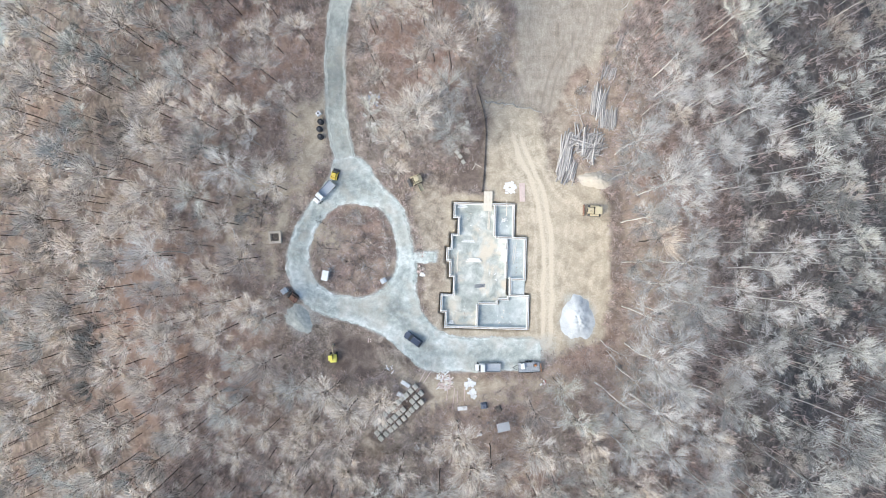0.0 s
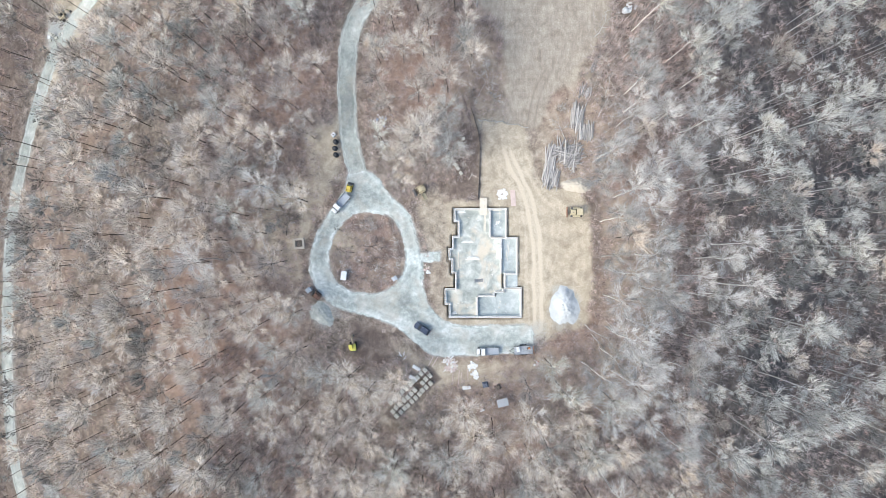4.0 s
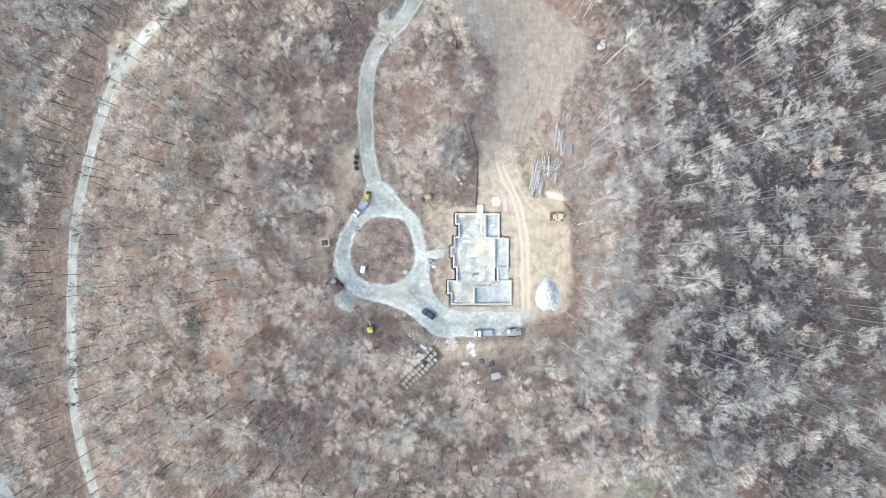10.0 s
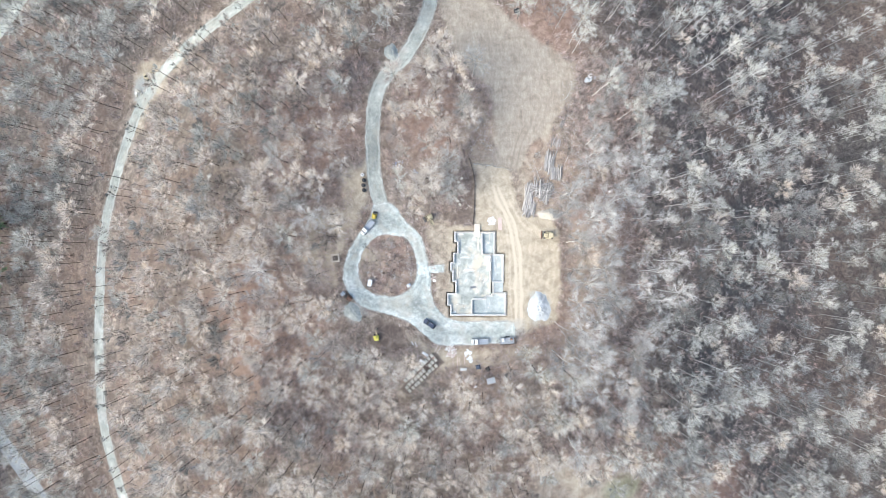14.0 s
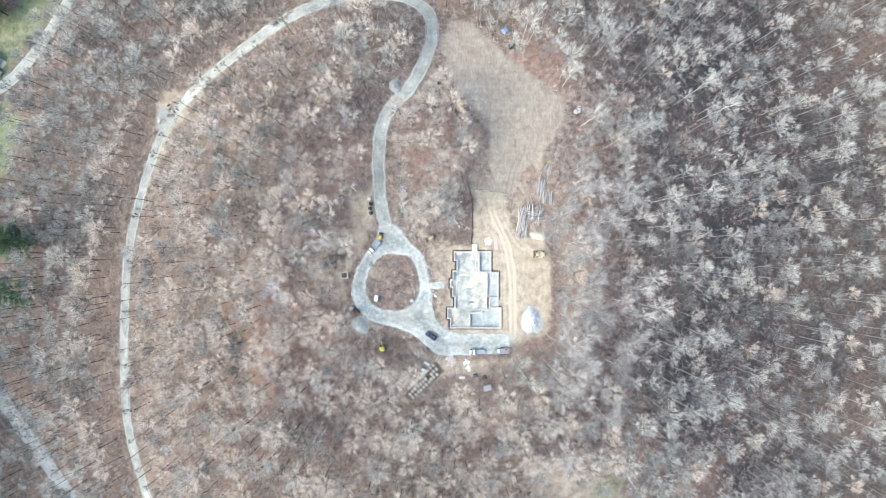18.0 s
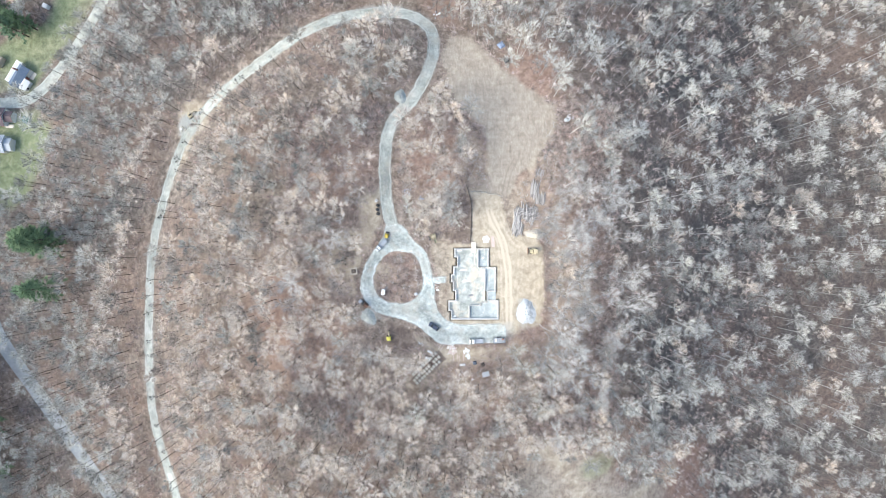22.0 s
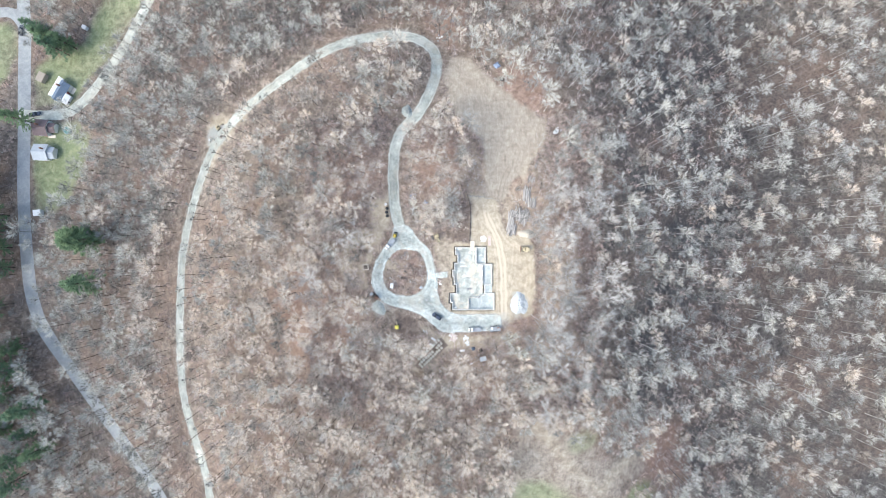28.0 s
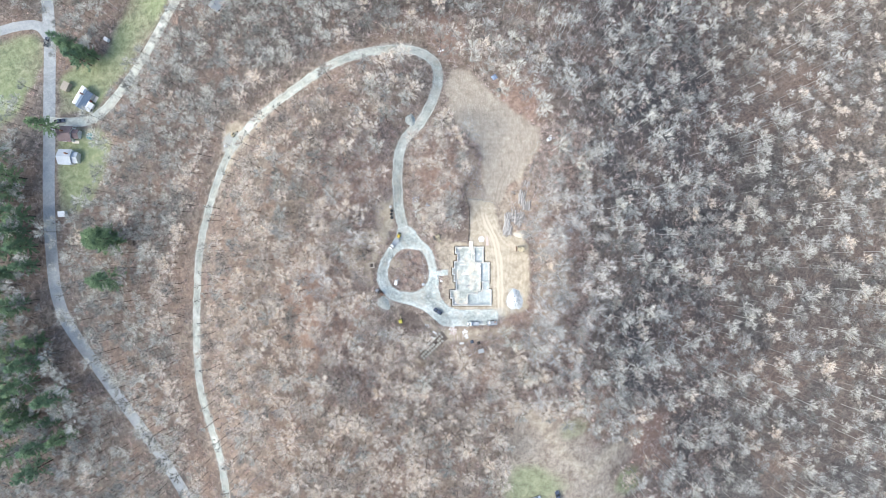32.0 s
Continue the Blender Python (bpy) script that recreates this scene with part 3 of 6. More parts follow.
# ---- trees ----
def tube(V, F, p, q, r0, r1, n):
    """A tapered stick from p to q."""
    d = (q - p).normalized()
    u = d.orthogonal().normalized()
    w = d.cross(u)
    k = len(V)
    for c, r in ((p, r0), (q, r1)):
        for i in range(n):
            a = 2 * math.pi * i / n
            V.append(c + u * (r * math.cos(a)) + w * (r * math.sin(a)))
    for i in range(n):
        j = (i + 1) % n
        F += [(k + i, k + j, k + n + j), (k + i, k + n + j, k + n + i)]


def blade(V, F, p, q, w, rng):
    """A thin twig: one long sliver."""
    d = (q - p).normalized()
    s = d.cross(Vector((rng.gauss(0, 0.5), rng.gauss(0, 0.5), 1))).normalized() * (w / 2)
    k = len(V)
    V += [p - s, p + s, q]
    F.append((k, k + 1, k + 2))


def grow(seed, h, spread, limbs, low, detail, full=1.0):
    """A bare broadleaf tree: (trunk and limbs), (branches and twigs). Limbs fan up from the fork to a rounded, lobed dome, each ending
    in a broom of fine twigs. low: where it forks, as a share of h. detail: 0 to 2, more sides and pieces."""
    rng = random.Random(seed)
    TV, TF, CV, CF = [], [], [], []
    sides, n, twigs, wide = ((3, 1, 31, 0.12), (4, 2, 46, 0.1), (6, 3, 74, 0.064))[detail]
    p, r = Vector((0, 0, -0.6)), 0.0058 * h + 0.03
    lean = Vector((rng.gauss(0, 0.03), rng.gauss(0, 0.03), 1))
    stem = []
    for i in range(4):
        top = low * h if i < 3 else 0.78 * h
        q = p + lean * ((low * h + 0.6) / 3 if i < 3 else top - p.z) + Vector((rng.gauss(0, 0.006 * h), rng.gauss(0, 0.006 * h), 0))
        tube(TV, TF, p, q, r, r * (0.88 if i < 3 else 0.4), sides)
        stem.append((p, q))
        p, r = q, r * 0.88
    fork, rise = stem[3][0], h * (0.97 - low)
    for i in range(limbs):
        a, u = i * 2.4 + rng.gauss(0, 0.3), (i + rng.uniform(0.2, 0.8)) / limbs
        far = spread * math.sqrt(u) * rng.uniform(0.72, 0.95)
        # the dome: high over the stem, lower at the rim
        e = Vector((fork.x + far * math.cos(a), fork.y + far * math.sin(a), fork.z + rise * (0.32 + 0.6 * math.sqrt(max(0, 1 - u * 0.95))) * rng.uniform(0.88, 1.06)))
        o = fork.lerp(stem[3][1], (1 - u) * rng.uniform(0.5, 1.0))
        last, rr = o, max(0.045, 0.42 * r)
        for s in range(n):
            f = (s + 1) / n
            q = o.lerp(e, f) + Vector((rng.gauss(0, 0.15), rng.gauss(0, 0.15), 0.08 * spread * math.sin(math.pi * f))) * (f < 1)
            tube(TV, TF, last, q, rr * (1 - 0.8 * s / n), rr * (1 - 0.8 * f) + 0.008, 3)
            last = q
        lobe = spread * rng.uniform(0.11, 0.2)
        for k in range(int(twigs * rng.uniform(0.75, 1.25))):
            t = e + Vector((rng.gauss(0, lobe), rng.gauss(0, lobe), rng.gauss(0, 0.75 * lobe)))
            c = o.lerp(e, rng.uniform(0.3, 0.8))
            d = ((t - c).normalized() + Vector((rng.gauss(0, 0.16), rng.gauss(0, 0.16), rng.gauss(0, 0.12)))).normalized()
            ln = spread * rng.uniform(0.18, 0.42)
            if detail == 2 and k % 12 == 0:
                tube(CV, CF, c, t, 0.035, 0.012, 3)
            else:
                blade(CV, CF, t - d * ln, t, wide * full * rng.uniform(0.7, 1.3), rng)
    arr = lambda V, F: (np.array([tuple(v) for v in V], np.float32), np.array(F, np.int32))
    return arr(TV, TF), arr(CV, CF)


# pale bark holds the east trunks' sunlit side, dark bark the west ones' shade
M_PALE_T = bark_material("pale_lit_bark", (0.36, 0.34, 0.31), (0.54, 0.52, 0.48), (0.6, 0.57, 0.52), False)
M_PALE_C = bark_material("pale_twigs", (0.33, 0.32, 0.3), (0.5, 0.485, 0.46), (0.61, 0.575, 0.535), False)
M_BROWN_T = bark_material("dark_shade_bark", *DARK_SHADE_BARK, False)
M_BROWN_C = bark_material("brown_twigs", (0.4, 0.35, 0.315), *BROWN[1:], False)
M_GREY_C = bark_material("grey_twigs", (0.34, 0.33, 0.305), (0.48, 0.465, 0.43), GREY[2], False)
M_FAR_DARK_T = bark_material("far_dark_shade_bark", *DARK_SHADE_BARK, True)
NEAR = {"pale": (M_PALE_C, M_PALE_T), "brown": (M_BROWN_C, M_BROWN_T), "grey": (M_GREY_C, M_BROWN_T)}
FAR = {"pale": (bark_material("far_pale_wood", *PALE, True), bark_material("far_pale_lit_bark", (0.2, 0.19, 0.175), (0.36, 0.345, 0.32), (0.7, 0.68, 0.63), True)),
       "brown": (bark_material("far_brown_wood", *BROWN, True), M_FAR_DARK_T), "grey": (bark_material("far_grey_wood", *GREY, True), M_FAR_DARK_T)}
FAR["pole"] = FAR["grey"]


def clear_of(x, y):
    """How far a spot is from open ground: positive in the woods."""
    d = np.minimum(seg_dist(x, y, DRIVE) - 5.1, seg_dist(x, y, PUBLIC) - 5.2)
    d = np.minimum(d, np.minimum(seg_dist(x, y, SIDE) - 3, seg_dist(x, y, SIDE_B) - 4))
    d = np.minimum(d, -poly_in(x, y, LOOP_OUT) - 1.5)
    for a in (FIELD, YARD, MEADOW, *LAWNS):
        d = np.minimum(d, -poly_in(x, y, a) - 0.3)
    for a in OPEN:
        d = np.minimum(d, -poly_in(x, y, a))
    return d


# open spots: by the tanks, the stone pallets, the log piles, the spoil heap, the clearing in the lane's bend
OPEN = ([(-31, 31), (-25, 33), (-25, 20), (-32, 10), (-37, 5), (-38, 0), (-34, -6), (-35, -18), (-27, -21), (-26, -27), (-15, -29), (-11, -27), (-6, -26), (20, -26), (24, -20), (-8, -18), (-30, -8), (-32, 4)],
        [(-19, -41), (-15, -46), (-9, -45.5), (-1.5, -34), (10, -35), (14, -34), (14, -27), (-5, -26)],
        [(0, 12), (-7, 11), (-8, 16), (-3, 17), (7, 18), (7, 34), (22, 32), (25, 38), (35, 48), (40, 46), (38, 26), (33, 15), (24, 14), (10, 12)],
        [(-112, 60), (-106, 72), (-97, 73), (-95, 66), (-104, 55)], [(-22, 71), (-14, 71), (-14, 65), (-20, 65)], [(43, 61), (49, 61), (49, 55), (43, 55)],
        [(7, 30), (18, 30), (18, 50), (11, 54), (8, 42)], [(-92, 73), (-103, 68), (-111, 58), (-113, 48), (-107, 48), (-104, 57), (-95, 66)])


def scatter(rng, x0, x1, y0, y1, gap):
    """Jittered rows of tree spots."""
    xs, ys = np.arange(x0, x1, gap), np.arange(y0, y1, gap)
    X, Y = np.meshgrid(xs, ys)
    X = X + (np.arange(len(ys)) % 2)[:, None] * gap / 2
    x, y = X.ravel() + rng.uniform(-0.48, 0.48, X.size) * gap, Y.ravel() + rng.uniform(-0.48, 0.48, X.size) * gap
    ok = (clear_of(x, y) > rng.uniform(0, 1.2, x.size)) & (rng.uniform(0, 1, x.size) > 0.06 + 0.14 * wob(x, y, 0.11) + 0.24 * sstep((x - 40) / 30))
    return x[ok], y[ok]


def wood_kind(x, y, rng):
    """0 brown, 1 pale, 2 grey, 3 slender poles: the steep east is pale, the hill inside the lane's bend brown, the slope beyond it grey."""
    pale = (0.03 + 0.85 * sstep((x - 8 + 0.08 * y + 20 * wob(x, y, 0.035) + 8 * wob(x, y, 0.12, 1)) / 46)) * (1 - 0.5 * sstep((x + 0.5 * y - 190) / 60))
    grey = 0.16 + 0.8 * beyond(x, y)
    u = rng.uniform(0, 1, x.size)
    kind = np.where(u < pale, 1, np.where(rng.uniform(0, 1, x.size) < grey, 2, 0))
    edge = (x < -45) & (poly_in(x, y, HILL) > 0) & (seg_dist(x, y, DRIVE) < 14.5)
    return np.where(edge & (rng.uniform(0, 1, x.size) < 0.85), 3, kind)


SPECS = {"pale": ((22, 4.9, 12, 0.68), (19, 4.3, 11, 0.66), (24, 5.5, 13, 0.68), (16, 3.9, 9, 0.64)),
         "brown": ((16, 4.8, 12, 0.6), (14, 4.2, 11, 0.58), (17, 5.4, 13, 0.6), (12, 3.8, 9, 0.56))}
SPECS["grey"] = SPECS["brown"]
# slender, small-crowned trees drawn up along the lane
SPECS["pole"] = ((17, 2.2, 6, 0.66), (14, 1.8, 5, 0.62), (19, 2.5, 6, 0.68), (12, 1.7, 4, 0.6))
GROWN = {(kind, k): [grow(100 * k + 10 * s + len(kind), *spec, k, 1.5 if kind == "brown" else 1.2) for s, spec in enumerate(SPECS[kind])] for kind in SPECS for k in (0, 1)}
LABELS = {"pale": "bare tall tree on leaf litter, its pale bark coloured as sunlit", "brown": "bare brown-twigged tree on leaf litter, its dark stem coloured as shaded", "grey": "bare grey-twigged tree on leaf litter, its dark stem coloured as shaded"}


def join_woods(kind, x, y, fine, rng, material, bark):
    """All the far trees of a kind in one mesh, each rotated and sized by itself."""
    V, F, T, base, mats = [], [], [], 0, []
    z = land(x, y)
    for px, py, pz, k in zip(x, y, z, fine):
        (tv, tf), (cv, cf) = GROWN[kind, int(k)][rng.integers(4)]
        a, s = rng.uniform(0, 6.28), rng.uniform(0.6, 1.0 if kind == "pale" else 1.1)
        ca, sa = math.cos(a) * s, math.sin(a) * s
        v = np.concatenate([tv, cv])
        V.append(np.stack([v[:, 0] * ca - v[:, 1] * sa + px, v[:, 0] * sa + v[:, 1] * ca + py, v[:, 2] * s * rng.uniform(0.9, 1.08) + pz], 1))
        F.append(np.concatenate([tf, cf + len(tv)]) + base)
        mats.append(np.concatenate([np.ones(len(tf), np.int32), np.zeros(len(cf), np.int32)]))
        T.append(np.full(len(v), rng.uniform(0, 1), np.float32))
        base += len(v)
    me = mesh_from("woods", np.concatenate(V), np.concatenate(F), material)
    me.materials.append(bark)
    me.polygons.foreach_set("material_index", np.concatenate(mats))
    me.attributes.new("tone", "FLOAT", "POINT").data.foreach_set("value", np.concatenate(T))
    return new("woods", me)


def part(name, bm, material, parent, label=""):
    """A bmesh, or ready mesh data, as one mesh object under a thing or a part."""
    if isinstance(bm, bmesh.types.BMesh):
        me = bpy.data.meshes.new(name)
        bm.to_mesh(me)
        bm.free()
        me.materials.append(material)
    else:
        me = bm
    ob = new(name, me)
    ob.parent = parent
    return tagged(ob, label)


STANDARDS = [(3.3, -37), (18.8, -32.2), (17.6, -38), (-19.5, -38), (-8, -44), (10.5, -42), (26.5, -33), (-34, 12.5), (1.0, 31.5), (38.6, -2.5), (38.4, 6), (38.8, -12), (39.6, -20), (42, 12), (41, -6), (42.5, 2), (-6, 26), (-11, 21), (44, -12), (45, -18), (47, -2), (46, 8), (43, -26), (48.5, -10), (37.8, -25), (33, -28.5), (40.5, -31), (30, -38), (23.5, -41)]


def build_woods():
    rng = np.random.default_rng(7)
    x, y = scatter(rng, -262, 264, -138, 162, 5.35)
    # single big trees that stand by the stone pallets, the tanks and the yard
    px, py = np.array(STANDARDS).T
    keep = np.hypot(x[:, None] - px, y[:, None] - py).min(1) > 3.2
    x, y = np.concatenate([px, x[keep]]), np.concatenate([py, y[keep]])
    sort = np.array(("brown", "pale", "grey", "pole"))[wood_kind(x, y, rng)]
    order = np.argsort(np.hypot(x - 2, y + 2))
    near = np.zeros(x.size, bool)
    near[order[:298]] = True
    mid = np.hypot(x * 0.85, y) < 92
    for kind, what in (("pale", "bare hillside woods in late autumn, their pale bark coloured as sunlit"), ("brown", "bare brown hillside woods in late autumn"), ("grey", "bare grey hillside woods in late autumn"), ("pole", "slender bare trees along the lane, their dark stems coloured as shaded")):
        far = (sort == kind) & ~near
        tagged(join_woods(kind, x[far], y[far], mid[far], rng, *FAR[kind]), what, "woods", kind="stuff")
    # the trees nearest to the site, one by one
    first = {}
    for i in np.nonzero(near)[0]:
        kind = str(sort[i])
        k = (kind, int(rng.integers(3)))
        m = Matrix.LocRotScale((x[i], y[i], float(land(x[i], y[i]))), Euler((0, 0, rng.uniform(0, 6.28))), None)
        s = rng.uniform(0.6, 1.1)
        if k in first:
            t = copy_thing(first[k], m)
        else:
            t = first[k] = new("tree")
            (tv, tf), (cv, cf) = grow(300 + k[1] + 10 * len(kind), *SPECS[kind][k[1]], 2, 1.2 if kind == "brown" else 1.0)
            part("trunk", mesh_from("trunk", tv, tf, NEAR[kind][1]), None, t)
            part("crown", mesh_from("crown", cv, cf, NEAR[kind][0]), None, t)
            tagged(t, LABELS[kind], "tree", "trees round the building site")
            t.matrix_basis = m
        if i < len(STANDARDS):
            s = rng.uniform(0.98, 1.2)
        t.scale = (s, s, s * (0.72 if kind == "pale" and x[i] < 62 else 0.92))


build_woods()


# ---- tools for things ----
def hull(boxes, bevel=0.03):
    """One bmesh of boxes: (x, y, z of the middle, size x, y, z[, turn about z, about y])."""
    bm = bmesh.new()
    for x, y, z, sx, sy, sz, *turn in boxes:
        m = pose(x, y, z, 0, turn[1] if len(turn) > 1 else 0, turn[0] if turn else 0) @ Matrix.Diagonal((sx, sy, sz, 1))
        bmesh.ops.create_cube(bm, size=1, matrix=m)
    if bevel:
        bmesh.ops.bevel(bm, geom=list(bm.edges), offset=bevel, segments=1, affect="EDGES", clamp_overlap=True)
    return bm


def rods(items, n=10):
    """One bmesh of round bars: (start, end, radius[, end radius])."""
    bm = bmesh.new()
    for a, b, r, *r2 in items:
        a, b = Vector(a), Vector(b)
        m = Matrix.Translation((a + b) / 2) @ (b - a).to_track_quat("Z", "Y").to_matrix().to_4x4()
        bmesh.ops.create_cone(bm, cap_ends=True, segments=n, radius1=r, radius2=r2[0] if r2 else r, depth=(b - a).length, matrix=m)
    return bm


def prism(outline, y0, y1, bevel=0.03):
    """A side outline in x and z, drawn out across y."""
    bm = bmesh.new()
    a = [bm.verts.new((x, y0, z)) for x, z in outline]
    b = [bm.verts.new((x, y1, z)) for x, z in outline]
    bm.faces.new(a)
    bm.faces.new(b[::-1])
    for i in range(len(a)):
        j = (i + 1) % len(a)
        bm.faces.new((a[j], a[i], b[i], b[j]))
    bmesh.ops.recalc_face_normals(bm, faces=bm.faces)
    if bevel:
        bmesh.ops.bevel(bm, geom=list(bm.edges), offset=bevel, segments=1, affect="EDGES", clamp_overlap=True)
    return bm


def thing(name, x, y, turn, label, category, group="", z=None):
    ob = new(name)
    ob.matrix_basis = pose(x, y, float(ground_z(np.array(x), np.array(y))) if z is None else z, 0, 0, turn)
    return tagged(ob, label, category, group)


def wheel(parent, x, y, r, w, rim):
    s = 1 if y > 0 else -1
    t = part("wheel", rods([((x, y - w / 2, r), (x, y + w / 2, r), r)], 18), M_RUBBER, parent)
    part("rim", rods([((x, y, r), (x, y + s * (w / 2 + 0.015), r), r * 0.58)], 14), rim, t)


def heap(name, x, y, rx, ry, h, turn, material, label, category, seed, humps=1):
    """A loose tipped heap with a ragged foot."""
    n, k = 56, 20
    V, F = [], []
    rng = random.Random(seed)
    ph = [rng.uniform(0, 6.28) for _ in range(6)]
    for j in range(k + 1):
        s = j / k
        for i in range(n):
            a = 2 * math.pi * i / n
            edge = 1 + 0.14 * math.sin(2 * a + ph[0]) + 0.13 * math.sin(3 * a + ph[1]) + 0.05 * math.sin(7 * a + ph[2]) + 0.04 * math.sin(13 * a + ph[4])
            edge = 1 + (edge - 1) * s * s
            px, py = rx * s * edge * math.cos(a), ry * s * edge * math.sin(a)
            crest = 0.5 + 0.5 * math.cos(math.pi * min(1, s ** 1.15))
            if humps > 1:
                crest *= 0.78 + 0.26 * math.cos(py / ry * 3.1 * humps / 2 + ph[3])
            q = noise.noise(Vector((px * 0.7 + seed, py * 0.7, 0))) * 0.2 * h + noise.noise(Vector((px * 1.7, py * 1.7, seed))) * 0.2 * min(h, 1.4)
            V.append((px, py, h * crest + q * (1 - s) - 0.1 * s))
    for j in range(k):
        for i in range(n):
            a, b = j * n + i, j * n + (i + 1) % n
            F.append((a, b, b + n, a + n))
    ob = new(name, mesh_from(name, V, F, material, True))
    ob.matrix_basis = pose(x, y, float(land(np.array(x), np.array(y))), 0, 0, turn)
    return tagged(ob, label, category)


M_CONC = plain("poured_concrete", (0.62, 0.62, 0.6), (0.82, 0.82, 0.79), 1.2, 0.85)
M_SILL = plain("weathered_pine", (0.62, 0.56, 0.46), (0.8, 0.75, 0.65), 2.0, 0.8)
M_PLY = plain("plywood", (0.62, 0.55, 0.44), (0.78, 0.72, 0.62), 1.5, 0.8)
M_FOOT = plain("damp_footing", (0.34, 0.33, 0.31), (0.5, 0.49, 0.46), 1.5, 0.9)
M_TAR = plain("damp_proof_coat", (0.05, 0.045, 0.042), (0.14, 0.125, 0.11), 2.0, 0.8)
M_RUBBER = plain("black_rubber", (0.012, 0.012, 0.013), (0.035, 0.035, 0.036), 5, 0.75)
M_STEEL = plain("dull_steel", (0.28, 0.28, 0.29), (0.5, 0.5, 0.5), 4, 0.45, 0.8)
M_DARKSTEEL = plain("dark_steel", (0.05, 0.05, 0.055), (0.13, 0.13, 0.13), 4, 0.55, 0.4)
M_BRICKRUST = plain("rusty_steel", (0.14, 0.07, 0.05), (0.3, 0.18, 0.13), 3, 0.7)
M_WHITE = plain("white_paint", (0.72, 0.72, 0.71), (0.86, 0.86, 0.85), 2, 0.4)
M_YELLOW = plain("machine_yellow", (0.76, 0.64, 0.08), (0.88, 0.82, 0.22), 2, 0.45)
M_AMBER = plain("amber_paint", (0.66, 0.46, 0.06), (0.8, 0.62, 0.14), 2, 0.45)
M_TAN = plain("dusty_yellow", (0.46, 0.39, 0.25), (0.64, 0.56, 0.39), 2, 0.55)
M_RED = plain("faded_red", (0.34, 0.09, 0.07), (0.5, 0.2, 0.16), 3, 0.55)
M_ORANGE = plain("machine_orange", (0.6, 0.2, 0.06), (0.75, 0.36, 0.16), 3, 0.5)
M_BLACKCAR = plain("dark_navy_car_paint", (0.045, 0.058, 0.09), (0.085, 0.1, 0.14), 2, 0.25)
M_GLASS = plain("dark_glass", (0.02, 0.025, 0.03), (0.05, 0.055, 0.06), 2, 0.12)
M_TIMBER = plain("grey_timber", (0.26, 0.22, 0.18), (0.42, 0.37, 0.31), 3, 0.85)
M_OLDWOOD = plain("dark_old_wood", (0.09, 0.075, 0.06), (0.17, 0.145, 0.12), 3, 0.9)
M_BLOCK = plain("cut_stone", (0.44, 0.42, 0.36), (0.66, 0.63, 0.55), 3, 0.85)
M_LOG = plain("weathered_log", (0.15, 0.14, 0.135), (0.6, 0.565, 0.53), 0.9, 0.9, vary=0.65)
M_BLUE = plain("blue_tarp", (0.16, 0.21, 0.32), (0.3, 0.37, 0.5), 2, 0.5)
M_DARKBLUE = plain("dark_blue_sheet", (0.07, 0.085, 0.12), (0.17, 0.19, 0.24), 2, 0.55)
M_GREYTARP = plain("grey_tarp", (0.3, 0.33, 0.37), (0.5, 0.53, 0.56), 2, 0.55)
M_PALETARP = plain("pale_tarp", (0.46, 0.47, 0.48), (0.62, 0.63, 0.63), 2, 0.6)
M_FABRIC = plain("muddy_black_fabric", (0.09, 0.076, 0.066), (0.19, 0.16, 0.14), 1.5, 0.8)
M_BLACKPL = plain("black_plastic", (0.012, 0.013, 0.015), (0.04, 0.04, 0.045), 3, 0.45)
M_FOAM = plain("white_board", (0.64, 0.64, 0.63), (0.84, 0.84, 0.82), 3, 0.7)
M_PINK = plain("pinkish_lumber", (0.5, 0.38, 0.34), (0.74, 0.63, 0.58), 3, 0.8)
M_PALEDIRT = plain("pale_dirt", (0.44, 0.39, 0.32), (0.62, 0.56, 0.47), 0.7, 0.95, 0, 6, 0.5)


def slab_material():
    """Fresh floor slab: pale, with damp blue-grey stains, dust and trodden dirt."""
    m, n, l, b = nodes_of("floor_slab", 0.7, 0, 0.3)
    co = place(n)
    big, mid, fine = nz(n, l, co, 0.16, 4, 0.6, 0.6), nz(n, l, co, 0.42, 6, 0.62, 0.4), nz(n, l, co, 7, 5, 0.7)
    c = ramp(n, l, mid, (0.3, (0.25, 0.27, 0.245)), (0.5, (0.40, 0.42, 0.385)), (0.68, (0.64, 0.65, 0.6)))
    c = mix(n, l, ramp(n, l, big, (0.48, (0, 0, 0)), (0.62, (0.85, 0.85, 0.85))), c, (0.64, 0.56, 0.44))
    c = mix(n, l, 0.3, c, ramp(n, l, fine, (0.3, (0.3, 0.3, 0.3)), (0.7, (0.75, 0.75, 0.75))), "OVERLAY")
    l.new(c, b.inputs["Base Color"])
    return m


M_SLAB = slab_material()


